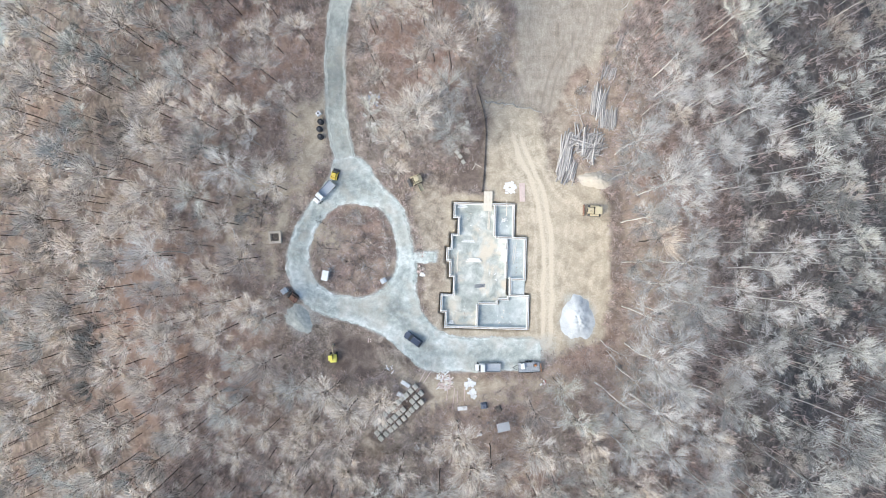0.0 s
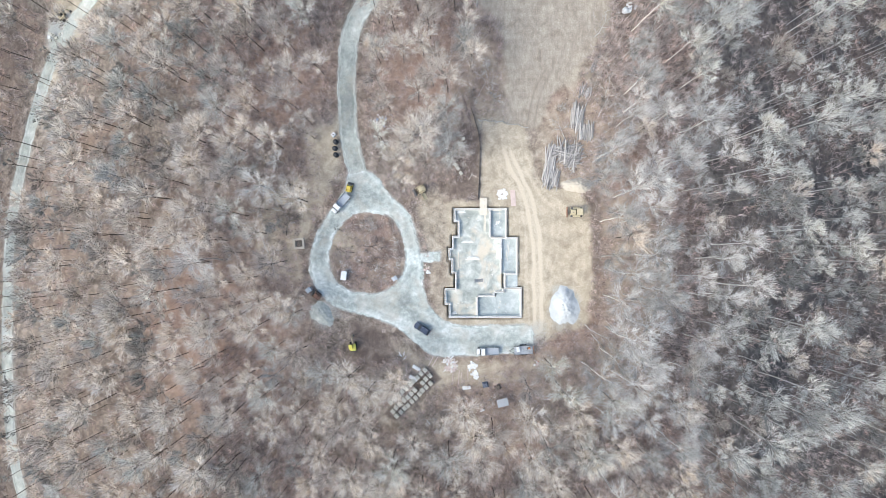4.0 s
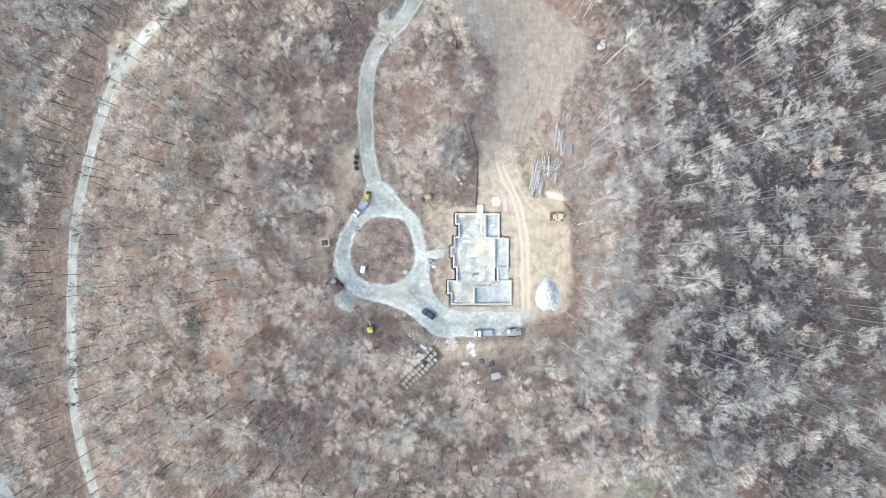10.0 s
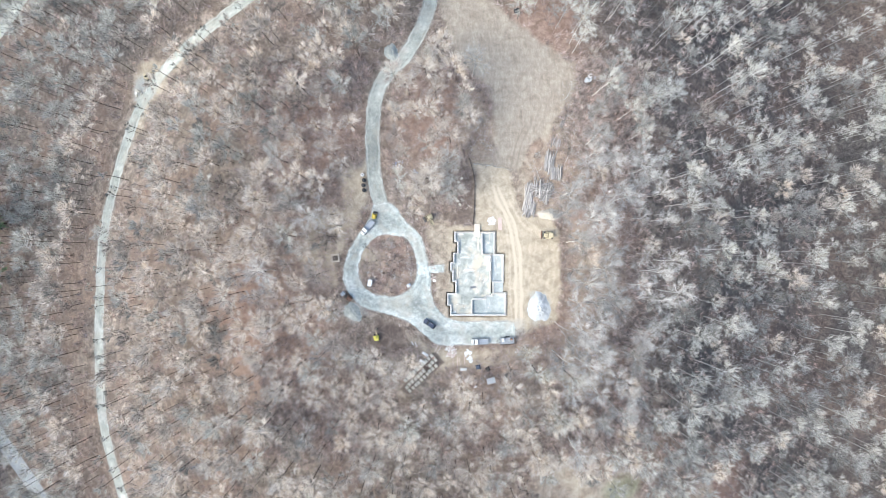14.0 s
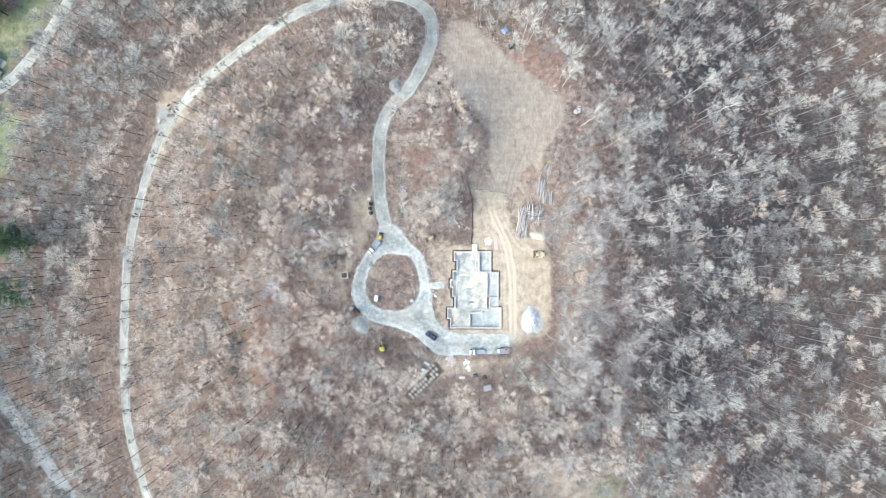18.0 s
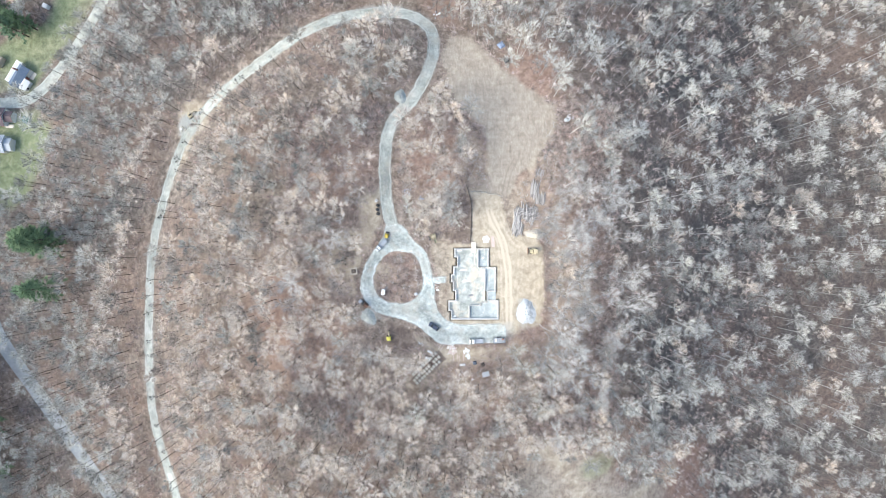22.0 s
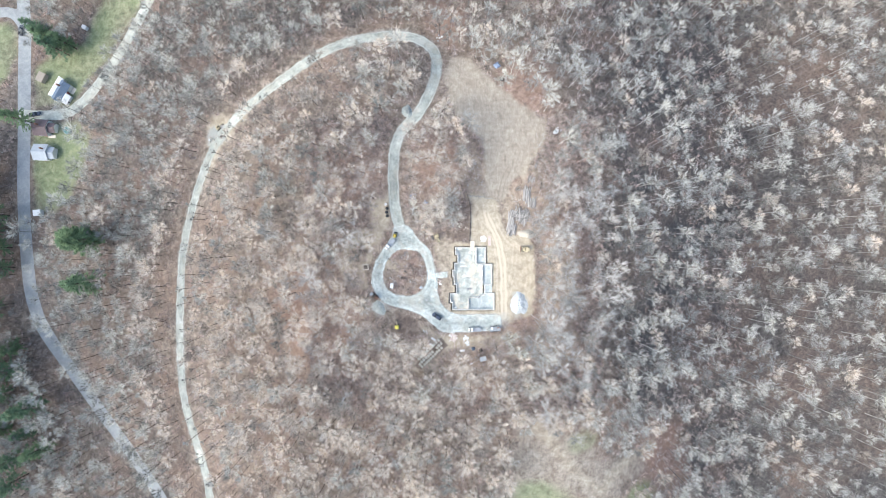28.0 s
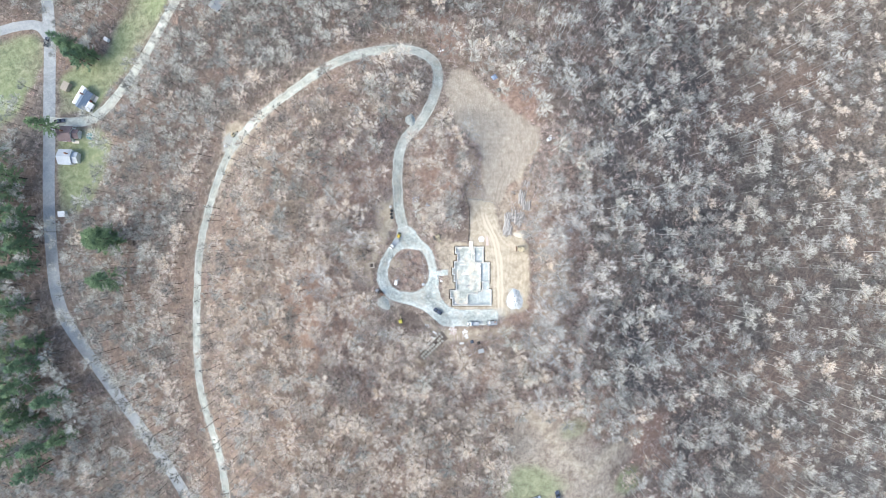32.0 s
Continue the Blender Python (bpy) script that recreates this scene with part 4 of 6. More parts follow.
# ---- the foundation ----
def build_foundation():
    f = new("house_foundation")
    f.matrix_basis = HOUSE_TURN @ pose(-9.5, 3.5, 0)
    tagged(f, "pale poured-concrete house foundation with open rooms in a dug pit", "foundation")
    top, low, t = 0.4, -1.9, 0.46
    pts = WALLS_AXIS
    n = len(pts)

    def wall(ax, ay, bx, by, inward, h=top):
        ux, uy = bx - ax, by - ay
        ln = math.hypot(ux, uy)
        ux, uy = ux / ln, uy / ln
        nx, ny = uy * inward, -ux * inward
        cx, cy = (ax + bx) / 2 + nx * t / 2, (ay + by) / 2 + ny * t / 2
        ang = math.degrees(math.atan2(uy, ux))
        w = part("wall", hull([(cx, cy, (h + low) / 2, ln - 0.004, t, h - low, ang)], 0.012), M_CONC, f)
        part("sill_plate", hull([(cx, cy, h + 0.021, ln - 0.1, 0.16, 0.04, ang)], 0.004), M_TIMBER, w)
        part("footing", hull([(cx, cy, low + 0.12, ln + 0.3, t + 0.5, 0.24, ang)], 0.01), M_FOOT, w)
        if inward and h == top:
            part("damp_proofing", hull([(cx - nx * (t / 2 + 0.006), cy - ny * (t / 2 + 0.006), -0.95, ln - 0.02, 0.008, 1.8, ang)], 0), M_TAR, w)

    for i in range(n):
        (ax, ay), (bx, by) = pts[i], pts[(i + 1) % n]
        # the outline runs clockwise; each wall leaves or fills the corner with the one before it
        (qx, qy) = pts[i - 1]
        ux, uy = bx - ax, by - ay
        ln = math.hypot(ux, uy)
        cr = (ax - qx) * uy - (ay - qy) * ux
        k = t if cr < 0 else -t
        wall(ax + ux / ln * k, ay + uy / ln * k, bx, by, 1)
    for ax, ay, bx, by in ((11.2, 9.63, 11.2, 2.9), (11.2, 2.9, 14.8, 2.9), (13.9, 2.5, 13.9, -6.1), (14.5, -9.95, 14.5, -10.9), (14.1, -10.9, 12.1, -10.9), (12.1, -10.9, 12.1, -11.9), (11.7, -11.9, 7.9, -11.9), (7.9, -11.9, 7.9, -16.7)):
        wall(ax, ay, bx, by, 1, 0.3)
    part("chimney_base", hull([(13.2, -1.2, -0.55, 1.3, 2.6, 1.9)], 0.03), M_CONC, f)
    part("hearth_base", hull([(12.9, 1.9, -0.55, 1.6, 0.8, 1.9)], 0.03), M_CONC, f)
    return f


def sheet_of(name, outline, z0, thick, material, parent):
    bm = bmesh.new()
    face = bm.faces.new([bm.verts.new((x, y, z0)) for x, y in outline])
    if face.normal.z < 0:
        face.normal_flip()
    up = bmesh.ops.extrude_face_region(bm, geom=[face])
    bmesh.ops.translate(bm, verts=[v for v in up["geom"] if isinstance(v, bmesh.types.BMVert)], vec=(0, 0, thick))
    bmesh.ops.recalc_face_normals(bm, faces=bm.faces)
    return part(name, bm, material, parent)


foundation = build_foundation()
M_ROOM = gravel_material("room_stone", ((0.25, 0.28, 0.28), (0.42, 0.46, 0.45), (0.66, 0.68, 0.66)), 0.6)
sheet_of("floor_slab", [(2.2, 9.7), (11.1, 9.7), (11.1, 2.6), (13.8, 2.6), (13.8, -9.8), (14.6, -9.8), (14.6, -10.8), (12.2, -10.8), (12.2, -11.8), (7.8, -11.8), (7.8, -16.9), (0.9, -16.9), (0.9, -13.6),
                        (-0.1, -13.6), (-0.1, -10), (2.5, -10), (2.5, -5.9), (1.6, -5.9), (1.6, -2.6), (0.9, -2.6), (0.9, 0), (1.8, 0), (1.8, 3), (3.2, 3), (3.2, 6.8), (2.2, 6.8)], -0.65, 0.25, M_SLAB, foundation)
sheet_of("room_floor", [(11.3, 9.7), (15.0, 9.7), (15.0, 3.0), (11.3, 3.0)], -0.8, 0.25, M_ROOM, foundation)
sheet_of("room_floor", [(14.1, 2.6), (17.7, 2.6), (17.7, -6.3), (14.1, -6.3)], -0.8, 0.25, M_ROOM, foundation)
sheet_of("room_floor", [(8.0, -12), (12.4, -12), (12.4, -11), (14.7, -11), (14.7, -9.8), (18.6, -9.8), (18.6, -16.9), (8.0, -16.9)], -0.75, 0.25, M_ROOM, foundation)
sheet_of("porch_slab", [(14.95, -6.55), (17.75, -6.55), (17.75, -9.55), (14.95, -9.55)], -0.5, 0.58, M_ROOM, foundation)


def on_slab(x, y):
    """A spot in the foundation's own axes, on the slab."""
    p = HOUSE_TURN @ Vector((x - 9.5, y + 3.5, 0))
    return p.x, p.y


def timber(name, x, y, turn, boxes, material, label, category, z, bevel=0.01):
    """A loose stack or board set, each board a part."""
    px, py = on_slab(x, y)
    ob = thing(name, px, py, turn - 1, label, category, z=z)
    for b in boxes:
        part("board", hull([b], bevel), material, ob)
    return ob


SLAB_Z = -0.4
timber("board_stack", 5.4, 1.7, 0, [(0, 0.2 * i - 0.2, 0.06 + 0.03 * (i % 2), 3.0 - 0.4 * i, 0.16, 0.1) for i in range(3)], M_FOAM, "white boards stacked flat on the floor slab", "boards", SLAB_Z)
timber("board_stack", 6.6, -2.3, -2, [(0.3 * (i % 2), 0.22 * i - 0.4, 0.08 + 0.06 * (i % 2), 3.4 - 0.3 * i, 0.2, 0.14) for i in range(4)], M_FOAM, "pile of white boards on the floor slab", "boards", SLAB_Z)
timber("board_stack", 3.3, -2.7, 90, [(0, 0.13 * i, 0.05, 4.4 - 0.5 * i, 0.11, 0.09) for i in range(3)], M_SILL, "long pale timbers beside the foundation wall", "timber", SLAB_Z)
timber("board_stack", 9.9, 6.4, 88, [(0, 0.18 * i, 0.05, 4.6 - 0.3 * i, 0.12, 0.09) for i in range(3)], M_SILL, "long pale timbers beside the foundation wall", "timber", SLAB_Z)
timber("board_stack", 3.9, 9.0, 5, [(0, 0.3 * i, 0.1, 2.2 - 0.4 * i, 0.24, 0.2) for i in range(2)], M_FOAM, "short white boards against the wall", "boards", SLAB_Z)
timber("board_stack", 12.8, 6.1, 12, [(0.2 * i, 0.25 * i, 0.06, 1.0, 0.2, 0.12) for i in range(3)], M_FOAM, "white offcuts on the stone floor", "boards", -0.55)
timber("board_stack", 2.0, -16.2, 3, [(0.1 * i, 0.25 * i, 0.06, 1.4 - 0.3 * i, 0.2, 0.12) for i in range(3)], M_FOAM, "white offcuts in the corner of the foundation", "boards", SLAB_Z)
timber("board_stack", 15.6, -0.7, 84, [(0, 0.4 * i, 0.05, 4.6 - i, 0.1, 0.08) for i in range(2)], M_SILL, "pale timbers on the stone floor", "timber", -0.55)
timber("rod_pile", 8.0, -8.0, 6, [(0.1 * (i % 3), 0.13 * i - 0.3, 0.06 + 0.05 * (i % 2), 2.4 - 0.25 * (i % 4), 0.1, 0.1) for i in range(6)], M_STEEL, "dull grey bundle of pipes on the floor slab", "pipes", SLAB_Z)
timber("board_stack", 13.4, 9.0, 90, [(0, 0.0, 1.45, 3.4, 0.14, 0.1), (0.4, 0.7, 1.45, 0.1, 2.2, 0.1), (-0.4, 0.3, 1.45, 0.1, 1.6, 0.1)], M_SILL, "pale braces laid across the foundation walls", "timber", -1.05)
timber("gangplank", 9.35, 10.4, 0, [(-0.62 + 0.62 * i, 0, 0.47, 0.6, 4.2, 0.04) for i in range(3)], M_PLY, "tan plywood gangway laid over the foundation wall", "gangway", 0)
rs = random.Random(5)
for i in range(6):
    for j in range(2):
        px, py = on_slab(16.0 + 0.9 * j + 0.25 * j * (i % 2), 0.6 - 1.1 * i)
        o = thing("pier_block", px, py, 10 * j, "small grey pier block on the stone floor", "block", "pier blocks", z=-0.55)
        part("block", hull([(0, 0, 0.06, 0.15, 0.15, 0.12)], 0.02), M_TIMBER, o)


# ---- heaps and ground marks ----
heap("gravel_mound", 29.2, -14.8, 3.9, 5.9, 2.1, 4, M_STONE, "tall white heap of crushed stone in the yard", "gravel heap", 3, 2)
heap("gravel_mound", -30.8, -15.4, 2.7, 4.7, 0.6, 38, M_SPOIL, "low grey-green heap of wheel-marked crushed stone", "gravel heap", 8)
heap("gravel_mound", -17.2, 68.2, 2.6, 3.2, 1.2, 0, M_SPOIL, "grey stone heap beside the lane", "gravel heap", 12)
heap("dirt_mound", 33.0, 15.2, 4.2, 2.4, 1.3, -6, M_PALEDIRT, "pale tipped dirt mound at the yard's edge", "dirt heap", 21)
heap("stone_heap", 46.0, 58.4, 1.4, 1.0, 0.6, 30, M_STONE, "white rubble heap at the field's edge", "rubble", 33)


# ---- vehicles and machines ----
def pickup(x, y, turn, paint, label, bed=None, lid=False):
    c = thing("pickup_truck", x, y, turn, label, "pickup truck")
    part("body", prism([(-2.65, 0.45), (-2.7, 0.95), (-0.5, 1.0), (0.95, 1.0), (1.2, 1.08), (2.4, 1.0), (2.68, 0.85), (2.7, 0.42)], -0.96, 0.96, 0.06), paint, c)
    cab = part("cab", prism([(-0.75, 0.98), (-0.55, 1.72), (0.45, 1.8), (1.15, 1.06)], -0.82, 0.82, 0.07), paint, c)
    part("windscreen", hull([(0.86, 0, 1.44, 0.9, 1.42, 0.02, 0, 46)], 0.005), M_GLASS, cab, "dark tinted windscreen")
    part("rear_window", hull([(-0.67, 0, 1.42, 0.03, 1.3, 0.42, 0, 14)], 0.005), M_GLASS, cab)
    for s in (-1, 1):
        part("side_window", hull([(0.05, s * 0.825, 1.42, 1.1, 0.02, 0.4)], 0.004), M_GLASS, cab)
        part("mirror", hull([(0.85, s * 1.05, 1.15, 0.14, 0.2, 0.18)], 0.03), M_DARKSTEEL, c)
        part("headlight", hull([(2.68, s * 0.72, 0.82, 0.08, 0.36, 0.18)], 0.02), M_FOAM, c)
        part("tail_light", hull([(-2.68, s * 0.86, 0.85, 0.05, 0.14, 0.3)], 0.02), M_RED, c)
    part("bed", hull([(-1.72, 0, 1.0, 1.75, 1.5, 0.06)], 0.02), bed or paint, c)
    for s in (-1, 1):
        part("bed_side", hull([(-1.72, s * 0.85, 1.12, 1.85, 0.14, 0.24)], 0.03), paint, c)
    part("tailgate", hull([(-2.62, 0, 1.08, 0.08, 1.6, 0.3)], 0.02), paint, c)
    if lid:
        part("bed_cover", hull([(-1.72, 0, 1.26, 1.8, 1.62, 0.04)], 0.015), M_BLACKPL, c)
    for wx in (-1.75, 1.75):
        for s in (-1, 1):
            wheel(c, wx, s * 0.83, 0.39, 0.26, M_STEEL)
    return c


def suv(x, y, turn, paint, label):
    c = thing("car", x, y, turn, label, "car")
    part("body", prism([(-2.35, 0.4), (-2.42, 0.95), (-2.2, 1.05), (1.0, 1.05), (2.1, 0.95), (2.4, 0.75), (2.38, 0.38)], -0.95, 0.95, 0.1), paint, c)
    cab = part("cabin", prism([(-2.25, 1.02), (-1.85, 1.66), (-1.2, 1.74), (0.3, 1.72), (1.15, 1.04)], -0.82, 0.82, 0.1), paint, c)
    part("windscreen", hull([(0.76, 0, 1.4, 0.9, 1.4, 0.02, 0, 39)], 0.004), M_GLASS, cab, "tinted windscreen")
    part("rear_window", hull([(-2.09, 0, 1.37, 0.6, 1.3, 0.02, 0, -57)], 0.004), M_GLASS, cab)
    for s in (-1, 1):
        for px, w in ((-1.4, 0.75), (-0.4, 0.95)):
            part("side_window", hull([(px, s * 0.825, 1.38, w, 0.02, 0.4)], 0.004), M_GLASS, cab)
        part("roof_rail", rods([((-1.7, s * 0.68, 1.78), (0.2, s * 0.68, 1.78), 0.025)], 8), M_STEEL, cab)
        part("mirror", hull([(0.75, s * 1.02, 1.1, 0.14, 0.18, 0.14)], 0.03), paint, c)
        part("headlight", hull([(2.32, s * 0.72, 0.78, 0.14, 0.34, 0.14)], 0.03), M_FOAM, c)
        part("tail_light", hull([(-2.38, s * 0.8, 0.92, 0.06, 0.2, 0.26)], 0.02), M_RED, c)
        for wx in (-1.45, 1.45):
            wheel(c, wx, s * 0.83, 0.37, 0.24, M_STEEL)
    return c


def flatbed(x, y, turn, label):
    c = thing("flatbed_truck", x, y, turn, label, "truck")
    part("chassis", hull([(0, s * 0.42, 0.72, 6.6, 0.14, 0.22) for s in (-1, 1)], 0.02), M_DARKSTEEL, c)
    part("hood", hull([(3.0, 0, 1.15, 1.0, 1.7, 0.75)], 0.12), M_WHITE, c)
    cab = part("cab", prism([(0.9, 0.75), (0.9, 2.3), (2.1, 2.35), (2.5, 1.5), (2.5, 0.75)], -1.02, 1.02, 0.08), M_WHITE, c)
    part("windscreen", hull([(2.34, 0, 1.95, 0.86, 1.7, 0.02, 0, 65)], 0.004), M_GLASS, cab)
    for s in (-1, 1):
        part("side_window", hull([(1.5, s * 1.03, 1.85, 0.9, 0.02, 0.5)], 0.004), M_GLASS, cab)
        part("mirror", hull([(2.3, s * 1.22, 1.75, 0.12, 0.18, 0.34)], 0.02), M_DARKSTEEL, c)
    part("bumper", hull([(3.55, 0, 0.62, 0.14, 2.1, 0.3)], 0.03), M_STEEL, c)
    part("deck", hull([(-1.35, 0, 1.02, 4.2, 2.3, 0.12)], 0.02), M_GREYTARP, c)
    for s in (-1, 1):
        part("side_board", hull([(-1.35, s * 1.14, 1.3, 4.2, 0.06, 0.44)], 0.01), M_STEEL, c)
    part("headboard", hull([(0.78, 0, 1.5, 0.08, 2.3, 0.86)], 0.02), M_STEEL, c)
    part("tailboard", hull([(-3.44, 0, 1.3, 0.06, 2.3, 0.44)], 0.01), M_STEEL, c)
    for wx in (-2.3, 2.55):
        for s in (-1, 1):
            wheel(c, wx, s * 0.98, 0.46, 0.3, M_WHITE)
    return c


def dozer(x, y, turn, label):
    c = thing("bulldozer", x, y, turn, label, "bulldozer")
    for s in (-1, 1):
        t = part("track", prism([(-1.35, 0.25), (-1.1, 0.02), (1.1, 0.02), (1.4, 0.3), (1.3, 0.75), (1.0, 0.9), (-1.0, 0.9), (-1.4, 0.65)], s * 0.95 - 0.25, s * 0.95 + 0.25, 0.05), M_DARKSTEEL, c)
        part("track_guard", hull([(0, s * 0.95, 0.96, 1.9, 0.42, 0.06)], 0.02), M_TAN, t)
        part("push_arm", hull([(1.5, s * 0.78, 0.5, 1.4, 0.14, 0.18)], 0.03), M_TAN, c)
    part("hull", hull([(0.1, 0, 0.85, 2.8, 1.3, 0.7)], 0.06), M_TAN, c)
    part("engine_hood", hull([(0.95, 0, 1.5, 1.3, 1.0, 0.7)], 0.08), M_TAN, c)
    part("grille", hull([(1.62, 0, 1.45, 0.06, 0.84, 0.6)], 0.01), M_DARKSTEEL, c)
    part("exhaust", rods([((1.1, 0.2, 1.8), (1.1, 0.2, 2.5), 0.06)], 10), M_DARKSTEEL, c)
    cab = part("cab", prism([(-1.0, 1.2), (-0.95, 2.55), (0.2, 2.55), (0.3, 1.2)], -0.72, 0.72, 0.05), M_GLASS, c)
    part("roof", hull([(-0.4, 0, 2.62, 1.5, 1.6, 0.1)], 0.04), M_TAN, cab)
    part("rear_tank", hull([(-1.3, 0, 1.35, 0.5, 1.3, 0.6)], 0.06), M_TAN, c)
    part("blade", prism([(2.1, 0.05), (2.28, 0.0), (2.16, 0.5), (2.3, 1.05), (2.18, 1.05), (2.02, 0.5)], -1.25, 1.25, 0.02), M_BRICKRUST, c, "rust-worn steel blade")
    return c


def loader(x, y, turn, paint, label, name="skid_loader"):
    c = thing(name, x, y, turn, label, "loader")
    for s in (-1, 1):
        part("track", prism([(-1.0, 0.2), (-0.8, 0.02), (0.7, 0.02), (0.95, 0.2), (0.9, 0.5), (-0.6, 0.72), (-1.0, 0.55)], s * 0.75 - 0.2, s * 0.75 + 0.2, 0.04), M_RUBBER, c)
        part("lift_arm", prism([(-1.15, 1.25), (-1.1, 1.5), (0.6, 1.35), (1.25, 0.5), (1.1, 0.4), (0.5, 1.15)], s * 0.8 - 0.09, s * 0.8 + 0.09, 0.02), paint, c)
    part("body", hull([(-0.25, 0, 0.85, 1.9, 1.08, 0.85)], 0.07), paint, c)
    cab = part("cab", prism([(-0.55, 1.25), (-0.5, 1.98), (0.4, 2.0), (0.62, 1.25)], -0.5, 0.5, 0.04), M_GLASS, c)
    part("roof", hull([(-0.06, 0, 2.03, 1.05, 1.06, 0.08)], 0.03), paint, cab)
    part("engine_cover", hull([(-0.98, 0, 1.3, 0.6, 1.1, 0.5)], 0.07), paint, c)
    part("bucket", prism([(1.15, 0.08), (1.9, 0.05), (1.9, 0.09), (1.3, 0.2), (1.22, 0.65), (1.4, 0.7), (1.38, 0.75), (1.12, 0.68)], -0.92, 0.92, 0.01), M_DARKSTEEL, c)
    return c


def digger(x, y, turn, paint, boom, label):
    c = thing("mini_excavator", x, y, turn, label, "excavator")
    for s in (-1, 1):
        part("track", prism([(-1.0, 0.2), (-0.85, 0.02), (0.85, 0.02), (1.0, 0.2), (0.9, 0.5), (-0.9, 0.5)], s * 0.65 - 0.18, s * 0.65 + 0.18, 0.05), M_RUBBER, c)
    part("undercarriage", hull([(0, 0, 0.4, 1.0, 1.0, 0.25)], 0.04), M_DARKSTEEL, c)
    part("house", hull([(-0.25, 0, 0.95, 1.7, 1.5, 0.7)], 0.18), paint, c)
    cab = part("cab", hull([(0.15, 0.32, 1.75, 1.0, 0.8, 1.0)], 0.06), M_GLASS, c)
    part("roof", hull([(0.12, 0.32, 2.28, 1.1, 0.88, 0.08)], 0.03), paint, cab)
    b = part("boom", prism([(0.5, 0.9), (0.4, 1.15), (1.4, 2.2), (2.3, 2.3), (2.3, 2.12), (1.5, 1.98)], -0.32, -0.12, 0.02), boom, c)
    part("stick", prism([(2.15, 2.35), (2.4, 2.25), (2.75, 0.9), (2.55, 0.85)], -0.3, -0.14, 0.02), boom, b)
    part("bucket", prism([(2.45, 0.9), (2.85, 0.85), (2.8, 0.35), (2.4, 0.3), (2.2, 0.55)], -0.5, 0.06, 0.02), M_DARKSTEEL, c)
    part("blade", prism([(-1.45, 0.1), (-1.35, 0.1), (-1.3, 0.45), (-1.4, 0.45)], -0.8, 0.8, 0.01), M_DARKSTEEL, c)
    return c


suv(-6.2, -19.4, 145, M_BLACKCAR, "dark navy sport utility car parked on the gravel driveway").scale = (0.87, 0.85, 0.9)
flatbed(9.9, -25.3, 180, "white-cabbed work truck with a grey bed parked on gravel").scale = (0.78, 0.8, 0.75)
_t = flatbed(-25.6, 11.9, 229, "white-cabbed flatbed truck with a grey deck on gravel")
_t.scale = (0.8, 0.82, 0.82)
loader(-23.4, 15.6, 75, M_AMBER, "bright yellow compact loader behind the flatbed truck").scale = (0.8, 0.8, 0.8)
loader(-5.9, 14.8, 205, M_TAN, "dusty tan skid loader on bare dirt")
c = thing("loader_bucket", -4.9, 13.3, 25, "dusty tan loader bucket lying on bare dirt", "bucket")
part("shell", prism([(-0.45, 0.0), (0.4, 0.0), (0.45, 0.04), (-0.3, 0.12), (-0.4, 0.6), (-0.48, 0.6)], -0.85, 0.85, 0.01), M_TAN, c)
for s_ in (-0.85, 0.85):
    part("side_plate", prism([(-0.45, 0.0), (0.4, 0.0), (-0.4, 0.6)], s_ - 0.02, s_ + 0.02, 0), M_TAN, c)
dozer(32.4, 8.5, 178, "dusty yellow bulldozer with a rusty blade in the yard")
digger(-23.3, -23.4, 95, M_YELLOW, M_TAN, "bright yellow mini excavator on dark soil")
digger(-104.6, 66.6, 40, M_TAN, M_TAN, "tan mini excavator in a stony clearing by the lane")
loader(-32.0, -10.7, 145, M_BRICKRUST, "faded red loader beside the driveway").scale = (0.85, 0.85, 0.85)


def crate(name, x, y, turn, sx, sy, h, wall, roof, label, category):
    c = thing(name, x, y, turn, label, category)
    part("body", hull([(0, 0, h / 2, sx, sy, h)], 0.04), wall, c)
    part("roof", prism([(-sx / 2 - 0.08, h), (-sx / 2 - 0.08, h + 0.05), (0, h + 0.16), (sx / 2 + 0.08, h + 0.05), (sx / 2 + 0.08, h)], -sy / 2 - 0.08, sy / 2 + 0.08, 0.01), roof, c)
    d = part("door", hull([(sx / 2 + 0.02, 0, h * 0.46, 0.04, min(0.8, sy * 0.6), h * 0.85)], 0.01), roof, c)
    part("handle", rods([((sx / 2 + 0.07, 0.25, h * 0.45), (sx / 2 + 0.07, 0.25, h * 0.55), 0.015)], 6), M_DARKSTEEL, d)
    return c


crate("storage_box", -25.1, -5.9, 80, 2.0, 1.15, 1.5, M_WHITE, M_WHITE, "white storage box with a shallow roof on the island", "storage box")
crate("storage_box", -12.7, -6.9, 30, 1.1, 0.9, 1.0, M_STEEL, M_GREYTARP, "small grey equipment box on the island", "equipment box")
crate("storage_box", -33.9, -9.3, 35, 1.2, 1.0, 1.1, M_GREYTARP, M_GREYTARP, "grey-topped equipment box beside the loader", "equipment box")


